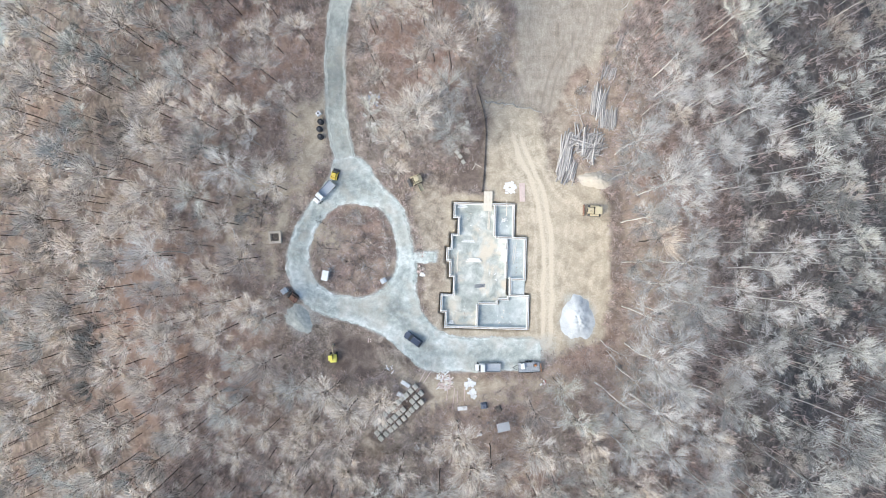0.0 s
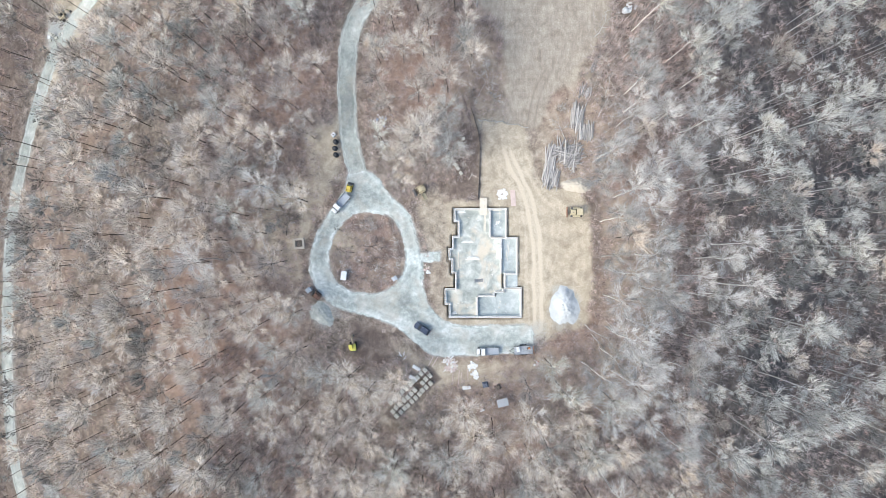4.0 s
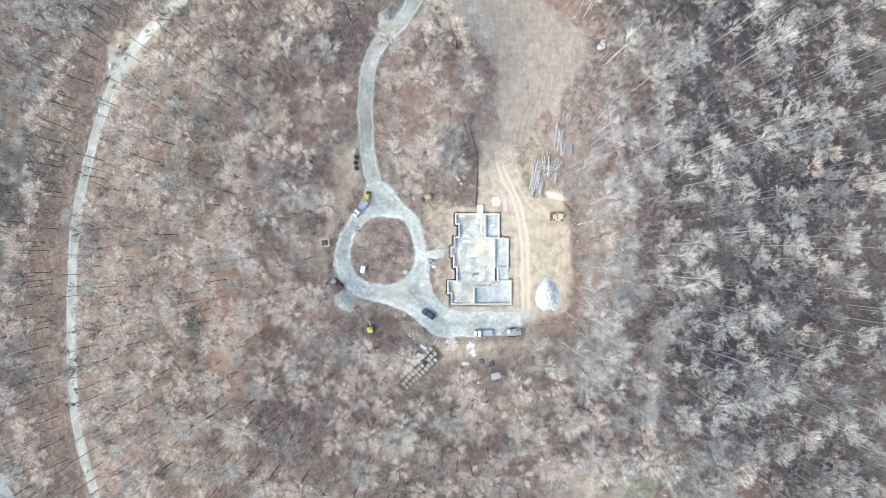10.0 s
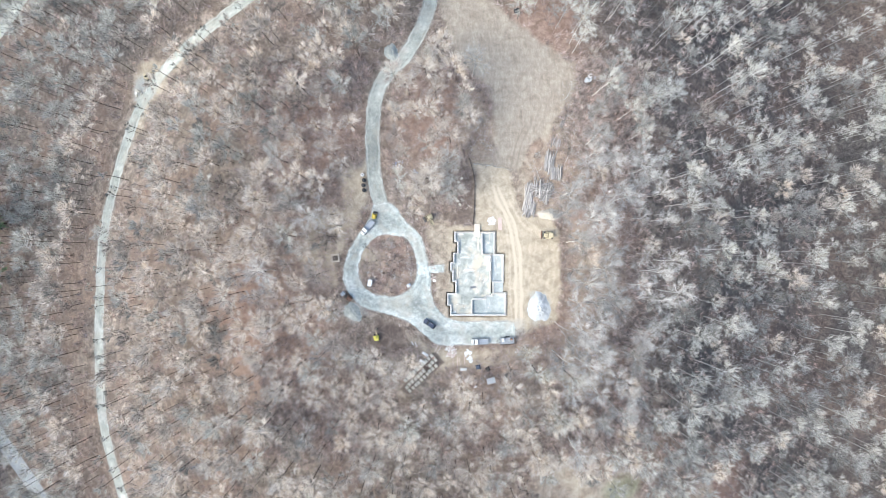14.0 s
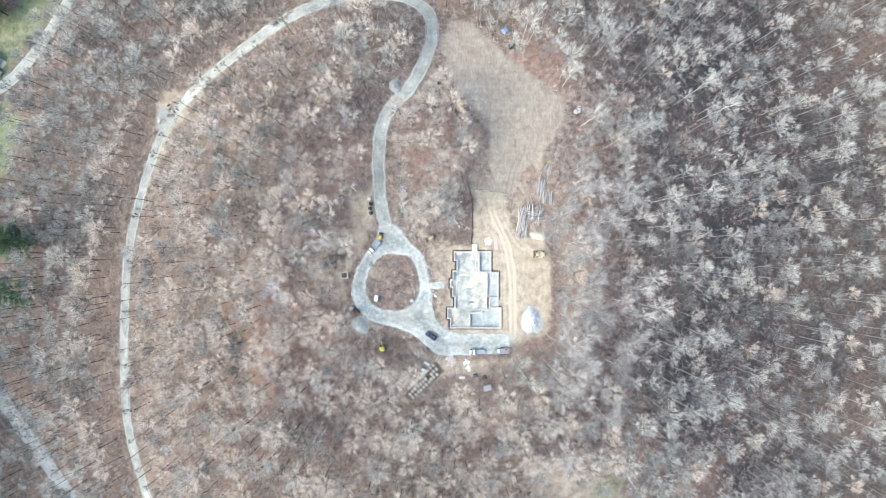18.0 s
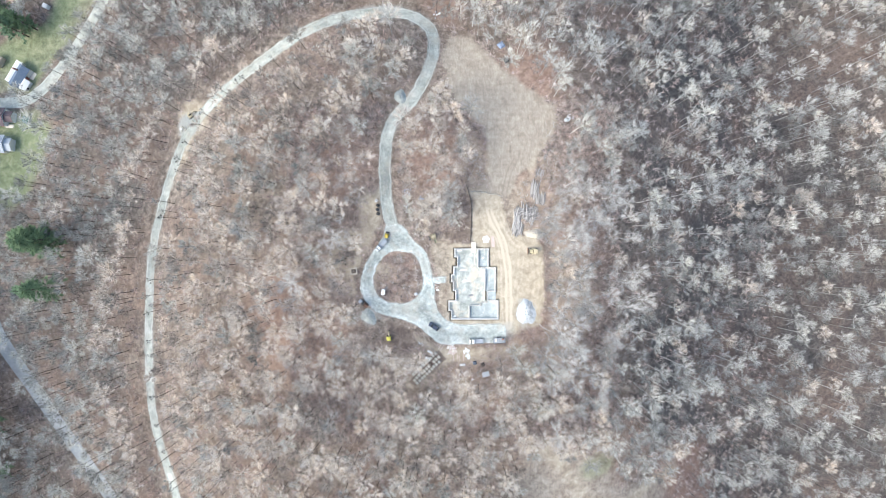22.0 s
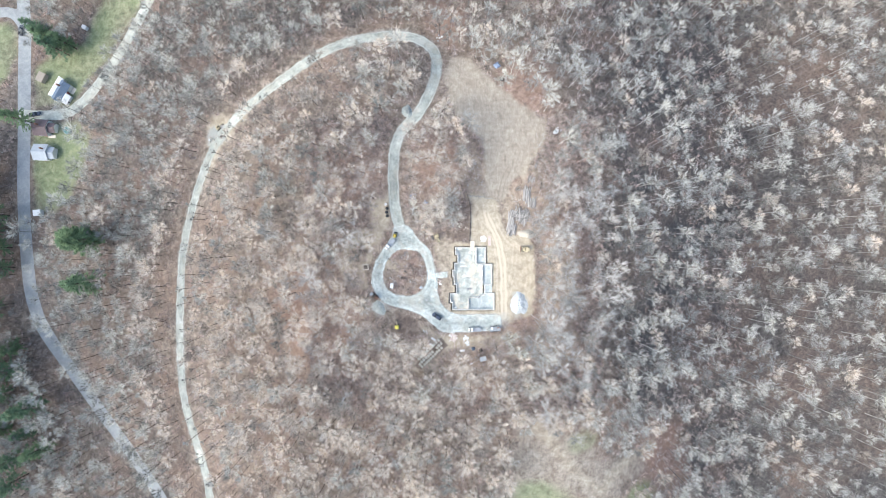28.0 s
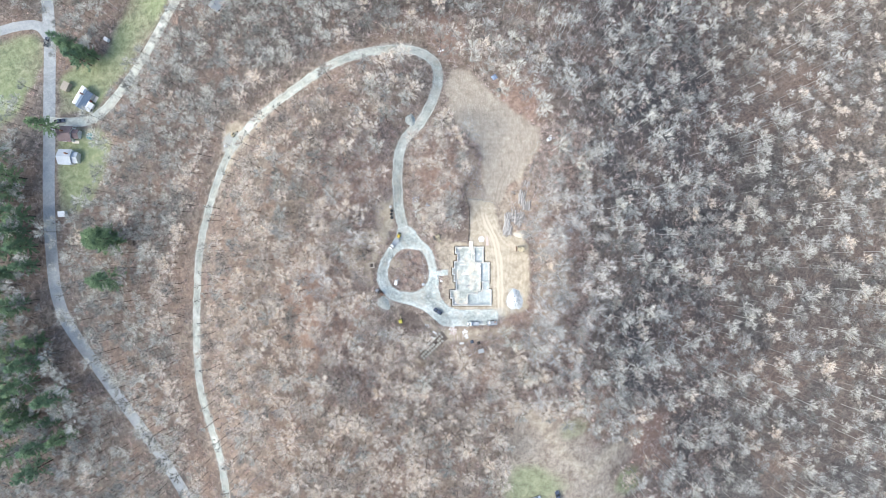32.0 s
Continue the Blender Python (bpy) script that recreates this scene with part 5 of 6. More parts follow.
def trailer():
    c = thing("flat_trailer", 18.7, -25.2, 183, "dark flat trailer loaded with orange equipment on gravel", "trailer")
    part("deck", hull([(0, 0, 0.62, 4.6, 2.1, 0.1)], 0.02), M_DARKSTEEL, c)
    for i in range(7):
        part("plank", hull([(0, -0.9 + 0.3 * i, 0.69, 4.5, 0.27, 0.04)], 0.008), M_GREYTARP, c)
    for s in (-1, 1):
        part("side_rail", hull([(0, s * 1.06, 0.8, 4.6, 0.06, 0.2)], 0.01), M_DARKSTEEL, c)
        for wx in (-0.5, 0.35):
            wheel(c, wx, s * 1.22, 0.34, 0.2, M_WHITE)
    part("tongue", rods([((2.3, -0.6, 0.6), (3.5, 0, 0.55), 0.05), ((2.3, 0.6, 0.6), (3.5, 0, 0.55), 0.05), ((3.3, 0, 0.0), (3.3, 0, 0.62), 0.04)], 8), M_DARKSTEEL, c)
    part("ramp", hull([(-2.4, 0, 1.1, 0.06, 1.9, 0.9)], 0.01), M_DARKSTEEL, c)
    part("ramp_bar", hull([(-2.4, 0, 1.58, 0.08, 1.95, 0.08)], 0.01), M_ORANGE, c, "orange bar")
    t = new("plate_compactor")
    t.matrix_basis = pose(20.0, -24.7, 0.77, 0, 0, 20)
    tagged(t, "orange and white compactor on the trailer deck", "compactor")
    part("base_plate", hull([(0, 0, 0.04, 0.8, 0.55, 0.08)], 0.02), M_DARKSTEEL, t)
    part("engine", hull([(0, 0, 0.36, 0.5, 0.42, 0.45)], 0.06), M_ORANGE, t)
    part("bar", rods([((-0.2, 0.2, 0.3), (-0.9, 0.2, 0.95), 0.025), ((-0.2, -0.2, 0.3), (-0.9, -0.2, 0.95), 0.025), ((-0.9, -0.2, 0.95), (-0.9, 0.2, 0.95), 0.025)], 6), M_STEEL, t)
    k = new("tool_chest")
    k.matrix_basis = pose(17.3, -24.9, 0.77, 0, 0, 8)
    tagged(k, "white tool chest on the trailer deck", "tool chest")
    part("body", hull([(0, 0, 0.3, 0.7, 1.2, 0.6)], 0.03), M_WHITE, k)
    part("lid", hull([(0, 0, 0.63, 0.74, 1.24, 0.06)], 0.02), M_WHITE, k)


trailer()


# ---- stock and clutter round the site ----
def pallets():
    """Three long rows of stone stacks on timber pallets."""
    first = []
    for v in range(3):
        p = new("stone_pallet")
        part("pallet", hull([(0, -0.5 + 0.25 * i, 0.13, 1.15, 0.1, 0.03) for i in range(5)] + [(0.5 * j, 0, 0.06, 0.1, 1.1, 0.11) for j in (-1, 0, 1)], 0), M_OLDWOOD, p)
        r = random.Random(40 + v)
        for i in range(3):
            for j in range(2):
                for k in range(2 if v else 3):
                    part("stone", hull([(-0.31 + 0.31 * i + r.gauss(0, 0.012), -0.28 + 0.56 * j + r.gauss(0, 0.012), 0.29 + 0.25 * k, 0.29, 0.52, 0.23, r.gauss(0, 3))], 0.03), M_BLOCK, p)
        tagged(p, "pale cut stone stacked on a timber pallet", "stone pallet", "stone pallets")
        first.append(p)
    r = random.Random(9)
    used = set()
    for i in range(11):
        for j in range(3):
            if (i, j) in ((0, 2), (10, 0), (7, 1)):
                continue
            a = radians(43)
            u, w = 1.28 * (i - 5), 1.5 * (j - 1) + (0.35 if j == 2 else 0)
            x, y = -9.2 + u * math.cos(a) - w * math.sin(a) + r.gauss(0, 0.06), -35.4 + u * math.sin(a) + w * math.cos(a) + r.gauss(0, 0.06)
            v = r.randrange(3)
            m = pose(x, y, float(land(np.array(x), np.array(y))), 0, 0, 43 + r.gauss(0, 3))
            if v in used:
                copy_thing(first[v], m)
            else:
                used.add(v)
                first[v].matrix_basis = m


pallets()


def log_pile(x, y, turn, count, length, width, layers, seed, label, spread=3.0):
    c = thing("log_pile", x, y, turn, label, "log pile", "log piles")
    r = random.Random(seed)
    k = 0
    for lay in range(layers):
        n = max(2, int(count * (1 - 0.28 * lay) / (layers * 0.75)))
        for i in range(n):
            rad = r.uniform(0.1, 0.23)
            ln = length * r.uniform(0.6, 1.08)
            px, s = (i / max(1, n - 1) - 0.5) * width * (1 - 0.2 * lay), r.gauss(0, spread)
            d = Vector((math.sin(radians(s)), math.cos(radians(s)), r.gauss(0, 0.008)))
            mid = Vector((px + r.gauss(0, 0.07), r.gauss(0, 0.08 * length), 0.2 + 0.3 * lay + r.uniform(0, 0.08)))
            bm = rods([(mid - d * ln / 2, mid + d * ln / 2, rad, rad * r.uniform(0.6, 0.9))], 8)
            part("log", bm, M_LOG, c)
            k += 1


log_pile(26.3, 20.6, -8, 24, 9.5, 2.4, 2, 51, "weathered grey logs piled at the field's edge", 4.5)
log_pile(26.6, 17.2, -14, 20, 5.2, 3.4, 2, 52, "weathered grey logs piled at the field's edge", 6)
log_pile(30.6, 22.6, -48, 90, 5.2, 6.4, 3, 53, "jumbled heap of bare grey poles", 34)
log_pile(33.0, 23.6, -62, 22, 3.6, 3.6, 2, 58, "jumbled heap of bare grey poles", 30)
log_pile(33.2, 32.0, -10, 32, 6.4, 3.0, 2, 54, "stacked grey logs beside the field", 4.5)
log_pile(35.2, 28.4, -4, 38, 4.4, 3.8, 2, 55, "stacked grey logs beside the field", 4)
log_pile(35.6, 38.6, -18, 9, 3.4, 2.8, 1, 56, "short reddish-grey logs laid beside the field", 7)
log_pile(37.7, 45.0, -22, 4, 4.0, 0.9, 1, 57, "few long grey logs on the field's edge")


def fallen(pts, r, label):
    """A bare fallen stem on the ground."""
    V, F = [], []
    d = random.Random(len(pts) + int(pts[0][0]))
    fine = [(x + d.gauss(0, 0.16), y + d.gauss(0, 0.16)) for x, y in smooth(pts, False, 4)]
    q = [Vector((x, y, float(land(np.array(x), np.array(y))) + r * 1.2)) for x, y in fine]
    for i in range(len(q) - 1):
        tube(V, F, q[i], q[i + 1], r * (1 - 0.6 * i / len(q)), r * (1 - 0.6 * (i + 1) / len(q)), 6)
    for i in range(9):
        a = q[2 + i % (len(q) - 3)]
        b = a + Vector((d.uniform(-1.6, 1.6), d.uniform(-1.6, 1.6), 0.25))
        tube(V, F, a, b, r * 0.4, 0.03, 3)
        tube(V, F, b, b + (b - a) * 0.5 + Vector((d.gauss(0, 0.3), d.gauss(0, 0.3), 0)), 0.03, 0.012, 3)
    return tagged(new("fallen_tree", mesh_from("fallen_tree", [tuple(v) for v in V], F, M_PALE_T)), label, "fallen tree")


fallen([(8.8, 31.9), (11.5, 31.5), (13.7, 31.3), (17.5, 30.6), (21.2, 29.6)], 0.22, "pale thin fallen tree lying across the dirt")
fallen([(-43, 11), (-40, 10), (-38, 7.5), (-36.5, 7.8)], 0.12, "dark crooked fallen branch in the litter")


def silt_fence():
    c = tagged(new("silt_fence"), "black fabric silt fence on timber stakes", "fence")
    pts = smooth([(8.3, 12.2), (8.7, 18), (9.0, 25), (8.6, 29), (7.6, 33), (6.8, 35.5)], False, 4)
    bm = bmesh.new()
    last = None
    for x, y in pts:
        z = float(land(np.array(x), np.array(y)))
        row = [bm.verts.new((x + dx, y, z + dz)) for dx, dz in ((-0.015, 0.0), (-0.02, 0.5), (0.02, 0.5), (0.12, 0.02))]
        if last:
            for k in range(3):
                bm.faces.new((last[k], row[k], row[k + 1], last[k + 1]))
        last = row
    part("fabric", bm, M_FABRIC, c)
    for x, y in pts[::3]:
        z = float(land(np.array(x), np.array(y)))
        part("stake", hull([(x + 0.05, y, z + 0.35, 0.05, 0.05, 0.75)], 0.005), M_TIMBER, c)


silt_fence()


def rubble(name, x, y, turn, n, spread, sizes, materials, label, category, seed, z=None):
    """A careless heap of flat pieces, each a part."""
    c = thing(name, x, y, turn, label, category, z=z)
    r = random.Random(seed)
    for i in range(n):
        sx, sy, sz = (s * r.uniform(0.6, 1.3) for s in sizes)
        q = r.random() ** 0.6
        a = r.uniform(0, 6.28)
        part("piece", hull([(spread * q * math.cos(a), spread * q * math.sin(a), sz / 2 + 0.22 * (1 - q) * r.random() + 0.02, sx, sy, sz, r.uniform(0, 180), r.gauss(0, 5))], 0.01), r.choice(materials), c)
    return c


rubble("lumber_scraps", 0.6, -28.6, 0, 70, 1.9, (1.0, 0.24, 0.08), (M_PINK, M_PINK, M_FOAM, M_SILL), "heap of pinkish-white lumber scraps", "lumber scraps", 61)
rubble("board_scraps", 6.1, -29.1, 0, 16, 1.3, (0.9, 0.6, 0.08), (M_FOAM, M_FOAM, M_FOAM, M_BLACKPL), "scattered white insulation boards and black sheeting", "board scraps", 62)
rubble("board_scraps", 6.6, -31.3, 0, 9, 0.9, (0.9, 0.6, 0.12), (M_FOAM,), "small heap of white insulation boards", "board scraps", 63)
rubble("sheet_scraps", 14.4, 13.2, 0, 16, 1.2, (1.0, 0.7, 0.08), (M_FOAM,), "untidy white heap of sheets by the foundation", "sheets", 60)
rubble("brick_scraps", -4.8, -4.4, 0, 16, 0.8, (0.4, 0.3, 0.2), (M_PINK, M_TIMBER, M_PALEDIRT), "small heap of pinkish rubble by the path", "rubble", 64)
rubble("tarp_scraps", -15.4, 32.2, 0, 30, 1.7, (0.45, 0.3, 0.06), (M_BLUE, M_FOAM, M_GREYTARP, M_PALETARP), "crumpled blue and white sheeting among the trees", "sheeting", 65)
rubble("tarp_scraps", -13.3, 33.2, 0, 20, 1.4, (0.32, 0.2, 0.05), (M_PALETARP, M_PINK, M_TIMBER), "scattered white scraps among the trees", "scraps", 66)
rubble("tarp_scraps", -10.1, 29.4, 0, 12, 1.1, (0.55, 0.4, 0.06), (M_BLUE, M_GREYTARP), "crumpled blue sheeting among the trees", "sheeting", 67)
rubble("board_scraps", -15.3, 26.6, 0, 5, 0.5, (0.6, 0.4, 0.1), (M_FOAM,), "few white scraps beside the lane", "scraps", 68)
rubble("board_scraps", -4.3, -5.6, 0, 3, 0.4, (0.9, 0.6, 0.05), (M_FOAM,), "white sheet dropped by the path", "sheet", 69)
rubble("brick_scraps", 22.0, -28.5, 0, 9, 0.8, (0.5, 0.35, 0.25), (M_PINK, M_RED, M_FOAM), "small heap of broken masonry in the brush", "rubble", 70)
rubble("board_scraps", -11.0, -25.9, 0, 6, 0.9, (1.2, 0.2, 0.06), (M_FOAM, M_GREYTARP), "few pale boards in the brush", "boards", 71)
rubble("lumber_scraps", -15.7, -19.5, 0, 8, 0.8, (0.8, 0.15, 0.06), (M_PINK, M_TIMBER), "scattered lumber on dark soil", "lumber scraps", 72)
rubble("stone_scraps", -0.5, -41.5, 30, 36, 1.9, (0.5, 0.14, 0.12), (M_BLOCK, M_TIMBER, M_PINK), "loose spread of pale sticks and stone", "scraps", 73)
rubble("board_scraps", 8.2, -40.0, 0, 6, 0.7, (0.6, 0.35, 0.1), (M_FOAM, M_PINK, M_BLACKPL), "few white and black scraps in the litter", "scraps", 74)
rubble("board_scraps", -2.8, 101.9, 0, 6, 1.6, (0.8, 0.6, 0.3), (M_FOAM, M_GREYTARP), "few white boxes beside the lane's bend", "boxes", 75)
rubble("board_scraps", 47.2, 59.2, 0, 7, 1.4, (0.9, 0.5, 0.1), (M_FOAM, M_GREYTARP), "few white boards dropped beside the rubble heap", "boards", 78)
rubble("stone_scraps", -107.0, 61.5, 0, 12, 2.4, (0.9, 0.7, 0.4), (M_BLOCK, M_FOAM), "pale boulders in the stony clearing", "boulders", 76)


def board(name, x, y, turn, boxes, material, label, category):
    c = thing(name, x, y, turn, label, category)
    for b in boxes:
        part("board", hull([b], 0.015), material, c)


board("white_crate", -7.8, -29.2, -32, [(0, 0, 0.2 + 0.02 * i, 2.1, 0.8, 0.36) for i in range(1)] + [(0.3, 0, 0.42, 1.3, 0.7, 0.08)], M_FOAM, "long white crate beside the stone pallets", "crate")
board("white_crate", -8.6, -31.7, -28, [(0, 0, 0.2, 2.2, 0.9, 0.36), (-0.2, 0.05, 0.42, 1.4, 0.7, 0.08)], M_FOAM, "long white crate beside the stone pallets", "crate")
board("panel_stack", 4.5, -34.3, 4, [(0, 0, 0.3, 2.1, 0.85, 0.12), (0, 0, 0.12, 1.8, 0.7, 0.2)], M_FOAM, "white panel stacked on blocks in the brush", "panel")
for i, (x, y, a, ln) in enumerate(((1.2, -31.2, 86, 3.0), (2.6, -32.2, 84, 4.4), (3.4, -31.9, 92, 2.6), (4.9, -31.4, 90, 2.8), (-4.2, -27.6, 62, 2.6), (-3.2, -27.8, 58, 2.8))):
    board("timber", x, y, a, [(0, 0.0, 0.08, ln, 0.14, 0.14)], M_PINK, "long pale timber lying on dirt", "timber")
board("pink_sheet", 17.0, 12.4, 92, [(0, 0, 0.06, 4.0, 1.2, 0.1), (0.2, 0.1, 0.14, 3.2, 0.9, 0.05)], M_PINK, "pinkish sheets laid beside the foundation", "sheets")
board("pallet_frame", -26.6, -0.5, 88, [(0, -0.6 + 0.4 * i, 0.12, 2.6, 0.1, 0.06) for i in range(4)] + [(-1.2 + 0.8 * i, 0, 0.06, 0.1, 1.3, 0.08) for i in range(4)], M_TIMBER, "weathered timber frame lying on the island", "frame")
for i, (x, y, a) in enumerate(((2.1, 22.4, 15), (2.8, 20.9, -48), (3.5, 20.0, -48), (4.2, 18.8, -50), (3.9, 26.1, 30), (5.0, 27.3, 10))):
    s = 0.95 if 0 < i < 4 else 0.7
    board("concrete_block", x, y, a, [(0, 0, 0.28, s, 0.72, 0.52)], M_BLOCK, "large pale concrete block in the brush", "concrete block")
board("cross_boards", 6.6, 17.9, 60, [(0, 0, 0.06, 1.7, 0.12, 0.08), (0.6, -0.6, 0.06, 0.12, 1.7, 0.08)], M_SILL, "two pale boards dropped on dirt", "boards")


def drum(x, y, label):
    c = thing("plastic_tank", x, y, 0, label, "tank", "black tanks beside the lane")
    part("tank", rods([((0, 0, 0), (0, 0, 0.9), 0.62), ((0, 0, 0.9), (0, 0, 1.05), 0.62, 0.3)], 20), M_BLACKPL, c)
    part("lid", rods([((0, 0, 1.05), (0, 0, 1.12), 0.26)], 14), M_DARKSTEEL, c, "round lid")


for x, y in ((-26.6, 27.1), (-26.8, 25.5), (-26.6, 23.9)):
    drum(x, y, "squat round black plastic tank beside the lane")
c = thing("valve_box", -27.1, 28.9, 40, "white box with a round dark port beside the lane", "box")
part("box", hull([(0, 0, 0.35, 1.0, 0.9, 0.7)], 0.04), M_WHITE, c)
part("port", rods([((0, 0, 0.69), (0, 0, 0.74), 0.2)], 14), M_BLACKPL, c)
c = thing("timber_well", -36.3, 2.2, 4, "square pale timber-edged pit with a dark opening", "pit")
for a, b, sx, sy in ((0, 0.8, 2.0, 0.35), (0, -0.8, 2.0, 0.35), (0.82, 0, 0.35, 1.22), (-0.82, 0, 0.35, 1.22)):
    part("beam", hull([(a * 1.35, b * 1.35, 0.2, sx * 1.35, sy * 1.5, 0.5)], 0.03), M_PALEDIRT, c)
# a flat dark board stands in for the shaded inside of the pit
part("cover", hull([(0, 0, 0.03, 1.6, 1.6, 0.05)], 0.01), M_OLDWOOD, c)


def tarp_bundle(x, y, s, h, material, label, seed):
    """Stock under a lashed sheet: a slumped, creased cover."""
    bm = bmesh.new()
    bmesh.ops.create_grid(bm, x_segments=14, y_segments=14, size=s)
    r = random.Random(seed)
    for v in bm.verts:
        d = max(abs(v.co.x), abs(v.co.y)) / s
        top = h * (1 - sstep((d - 0.55) / 0.42)) if d > 0.55 else h
        v.co.z = float(top) + 0.12 * noise.noise(Vector((v.co.x * 2.2 + seed, v.co.y * 2.2, 0))) + 0.02
    for f in bm.faces:
        f.smooth = True
    c = thing("covered_stack", x, y, r.uniform(0, 40), label, "covered stack")
    part("sheet", bm, material, c)
    part("stock", hull([(0, 0, h * 0.4, s * 0.9, s * 0.9, h * 0.7)], 0.05), M_TIMBER, c)


tarp_bundle(9.2, -33.7, 0.75, 0.9, M_DARKBLUE, "stack under a dark grey lashed sheet", 4)
tarp_bundle(12.3, -34.4, 0.75, 0.7, M_FABRIC, "stack under a dull dark sheet", 5)
c = thing("canopy", 13.2, -37.7, 12, "flat pale grey sheet canopy on four posts", "canopy")
part("sheet", hull([(0, 0, 1.9, 2.7, 1.9, 0.05, 0, 4)], 0.02), M_PALETARP, c)
for a in (-1.2, 1.2):
    for b in (-0.85, 0.85):
        part("post", rods([((a, b, -0.2), (a, b, 1.88 - 0.07 * a), 0.04)], 8), M_STEEL, c)
tarp_bundle(22.0, 88.6, 1.3, 1.0, M_BLUE, "stack under a dark blue sheet at the field's edge", 6)
tarp_bundle(23.8, 82.3, 0.9, 0.9, M_BLACKPL, "stack under black sheeting at the field's edge", 7)


# scraps left lying in the foundation
for i, (x, y, n, r, zz) in enumerate(((4.5, -13.5, 10, 2.2, SLAB_Z), (6.5, 5.5, 9, 2.4, SLAB_Z), (10.2, -5.5, 8, 2.0, SLAB_Z), (13.5, -14.6, 10, 2.4, -0.5), (13.2, 6.0, 7, 1.2, -0.55))):
    px, py = on_slab(x, y)
    rubble("offcuts", px, py, 0, n, r, (0.4, 0.13, 0.05), (M_FOAM, M_SILL, M_TIMBER, M_FOAM), "scattered pale offcuts on the foundation floor", "offcuts", 110 + i, zz)
fallen([(34.2, -19.2), (36, -21), (38.5, -22.2), (41, -24.5)], 0.14, "pale fallen tree at the yard's edge")
fallen([(35.6, -21.5), (37.5, -24), (38.2, -27)], 0.1, "pale fallen limb at the yard's edge")
fallen([(-46, 4), (-43.5, -1), (-42, -6)], 0.12, "long fallen stem in the leaf litter")
fallen([(38, 22), (42, 24), (46, 25.5)], 0.12, "pale fallen tree beside the log piles")
fallen([(37, 18), (41, 19), (44.5, 18.4)], 0.1, "pale fallen limb beside the log piles")


def windfall(x, y, turn, length, material, label, seed):
    """The top of a fallen tree: a crooked stem with forked, tapering limbs lying on the ground."""
    V, F = [], []
    r = random.Random(seed)

    def limb(p, a, ln, rad, level):
        n = 4
        for s in range(n):
            a += r.gauss(0, 0.2)
            px, py = p.x + ln / n * math.cos(a), p.y + ln / n * math.sin(a)
            q = Vector((px, py, float(land(np.array(px), np.array(py))) + rad + 0.12 * level + 0.05))
            tube(V, F, p, q, rad * (1 - 0.2 * s), rad * (0.8 - 0.2 * s) + 0.008, 5)
            if level < 3 and s:
                for side in (-1, 1):
                    if r.random() < 0.75:
                        limb(q, a + side * r.uniform(0.4, 1.0), ln * r.uniform(0.35, 0.6), rad * 0.55, level + 1)
            p = q

    limb(Vector((x, y, float(land(np.array(x), np.array(y))) + 0.1)), radians(turn), length, 0.05 + 0.011 * length, 0)
    return tagged(new("fallen_branch", mesh_from("fallen_branch", [tuple(v) for v in V], F, material)), label, "fallen branch")


for i, (x, y, a, ln) in enumerate(((38.5, 32, 75, 8), (37.5, 24.5, 28, 7), (39, 18.5, 20, 7), (38.6, 46.5, 40, 8), (40.5, 38, 60, 7), (43, 28, 10, 6), (36.6, -22.5, -40, 6), (41, 12.5, 35, 6), (38, 52, 25, 6), (30, 27, 110, 4), (9, 38, 70, 5), (5, 50, 200, 5))):
    windfall(x, y, a, ln, M_PALE_T, "bleached bare fallen treetop lying in brush", 300 + i)
for i, (x, y, a, ln) in enumerate(((-22.6, -0.3, 178, 3.6), (-25.2, 5.0, 175, 1.4), (-20.5, 1.4, -25, 4.5), (-15.2, -4.6, 140, 3.2), (-21, -3, 8, 4.0), (-41, 12, -60, 5), (-39.5, 4.2, 100, 5), (-44, 8, 30, 5))):
    windfall(x, y, a, ln, M_BROWN_T, "dark crooked branch lying on the dirt", 340 + i)
for i, (x, y, a, ln) in enumerate(((-20, 3.6, 40, 2.6), (-18.2, 4.8, 80, 2.2), (-12.6, 4.6, 115, 2.4), (-14, 2.4, 10, 2.0), (-17, -6.5, 60, 2.4), (-22.5, 6.6, 20, 2.0), (-13.5, -1.2, -50, 2.4))):
    windfall(x, y, a, ln, M_PALE_T, "pale bare branch lying on the island", 360 + i)


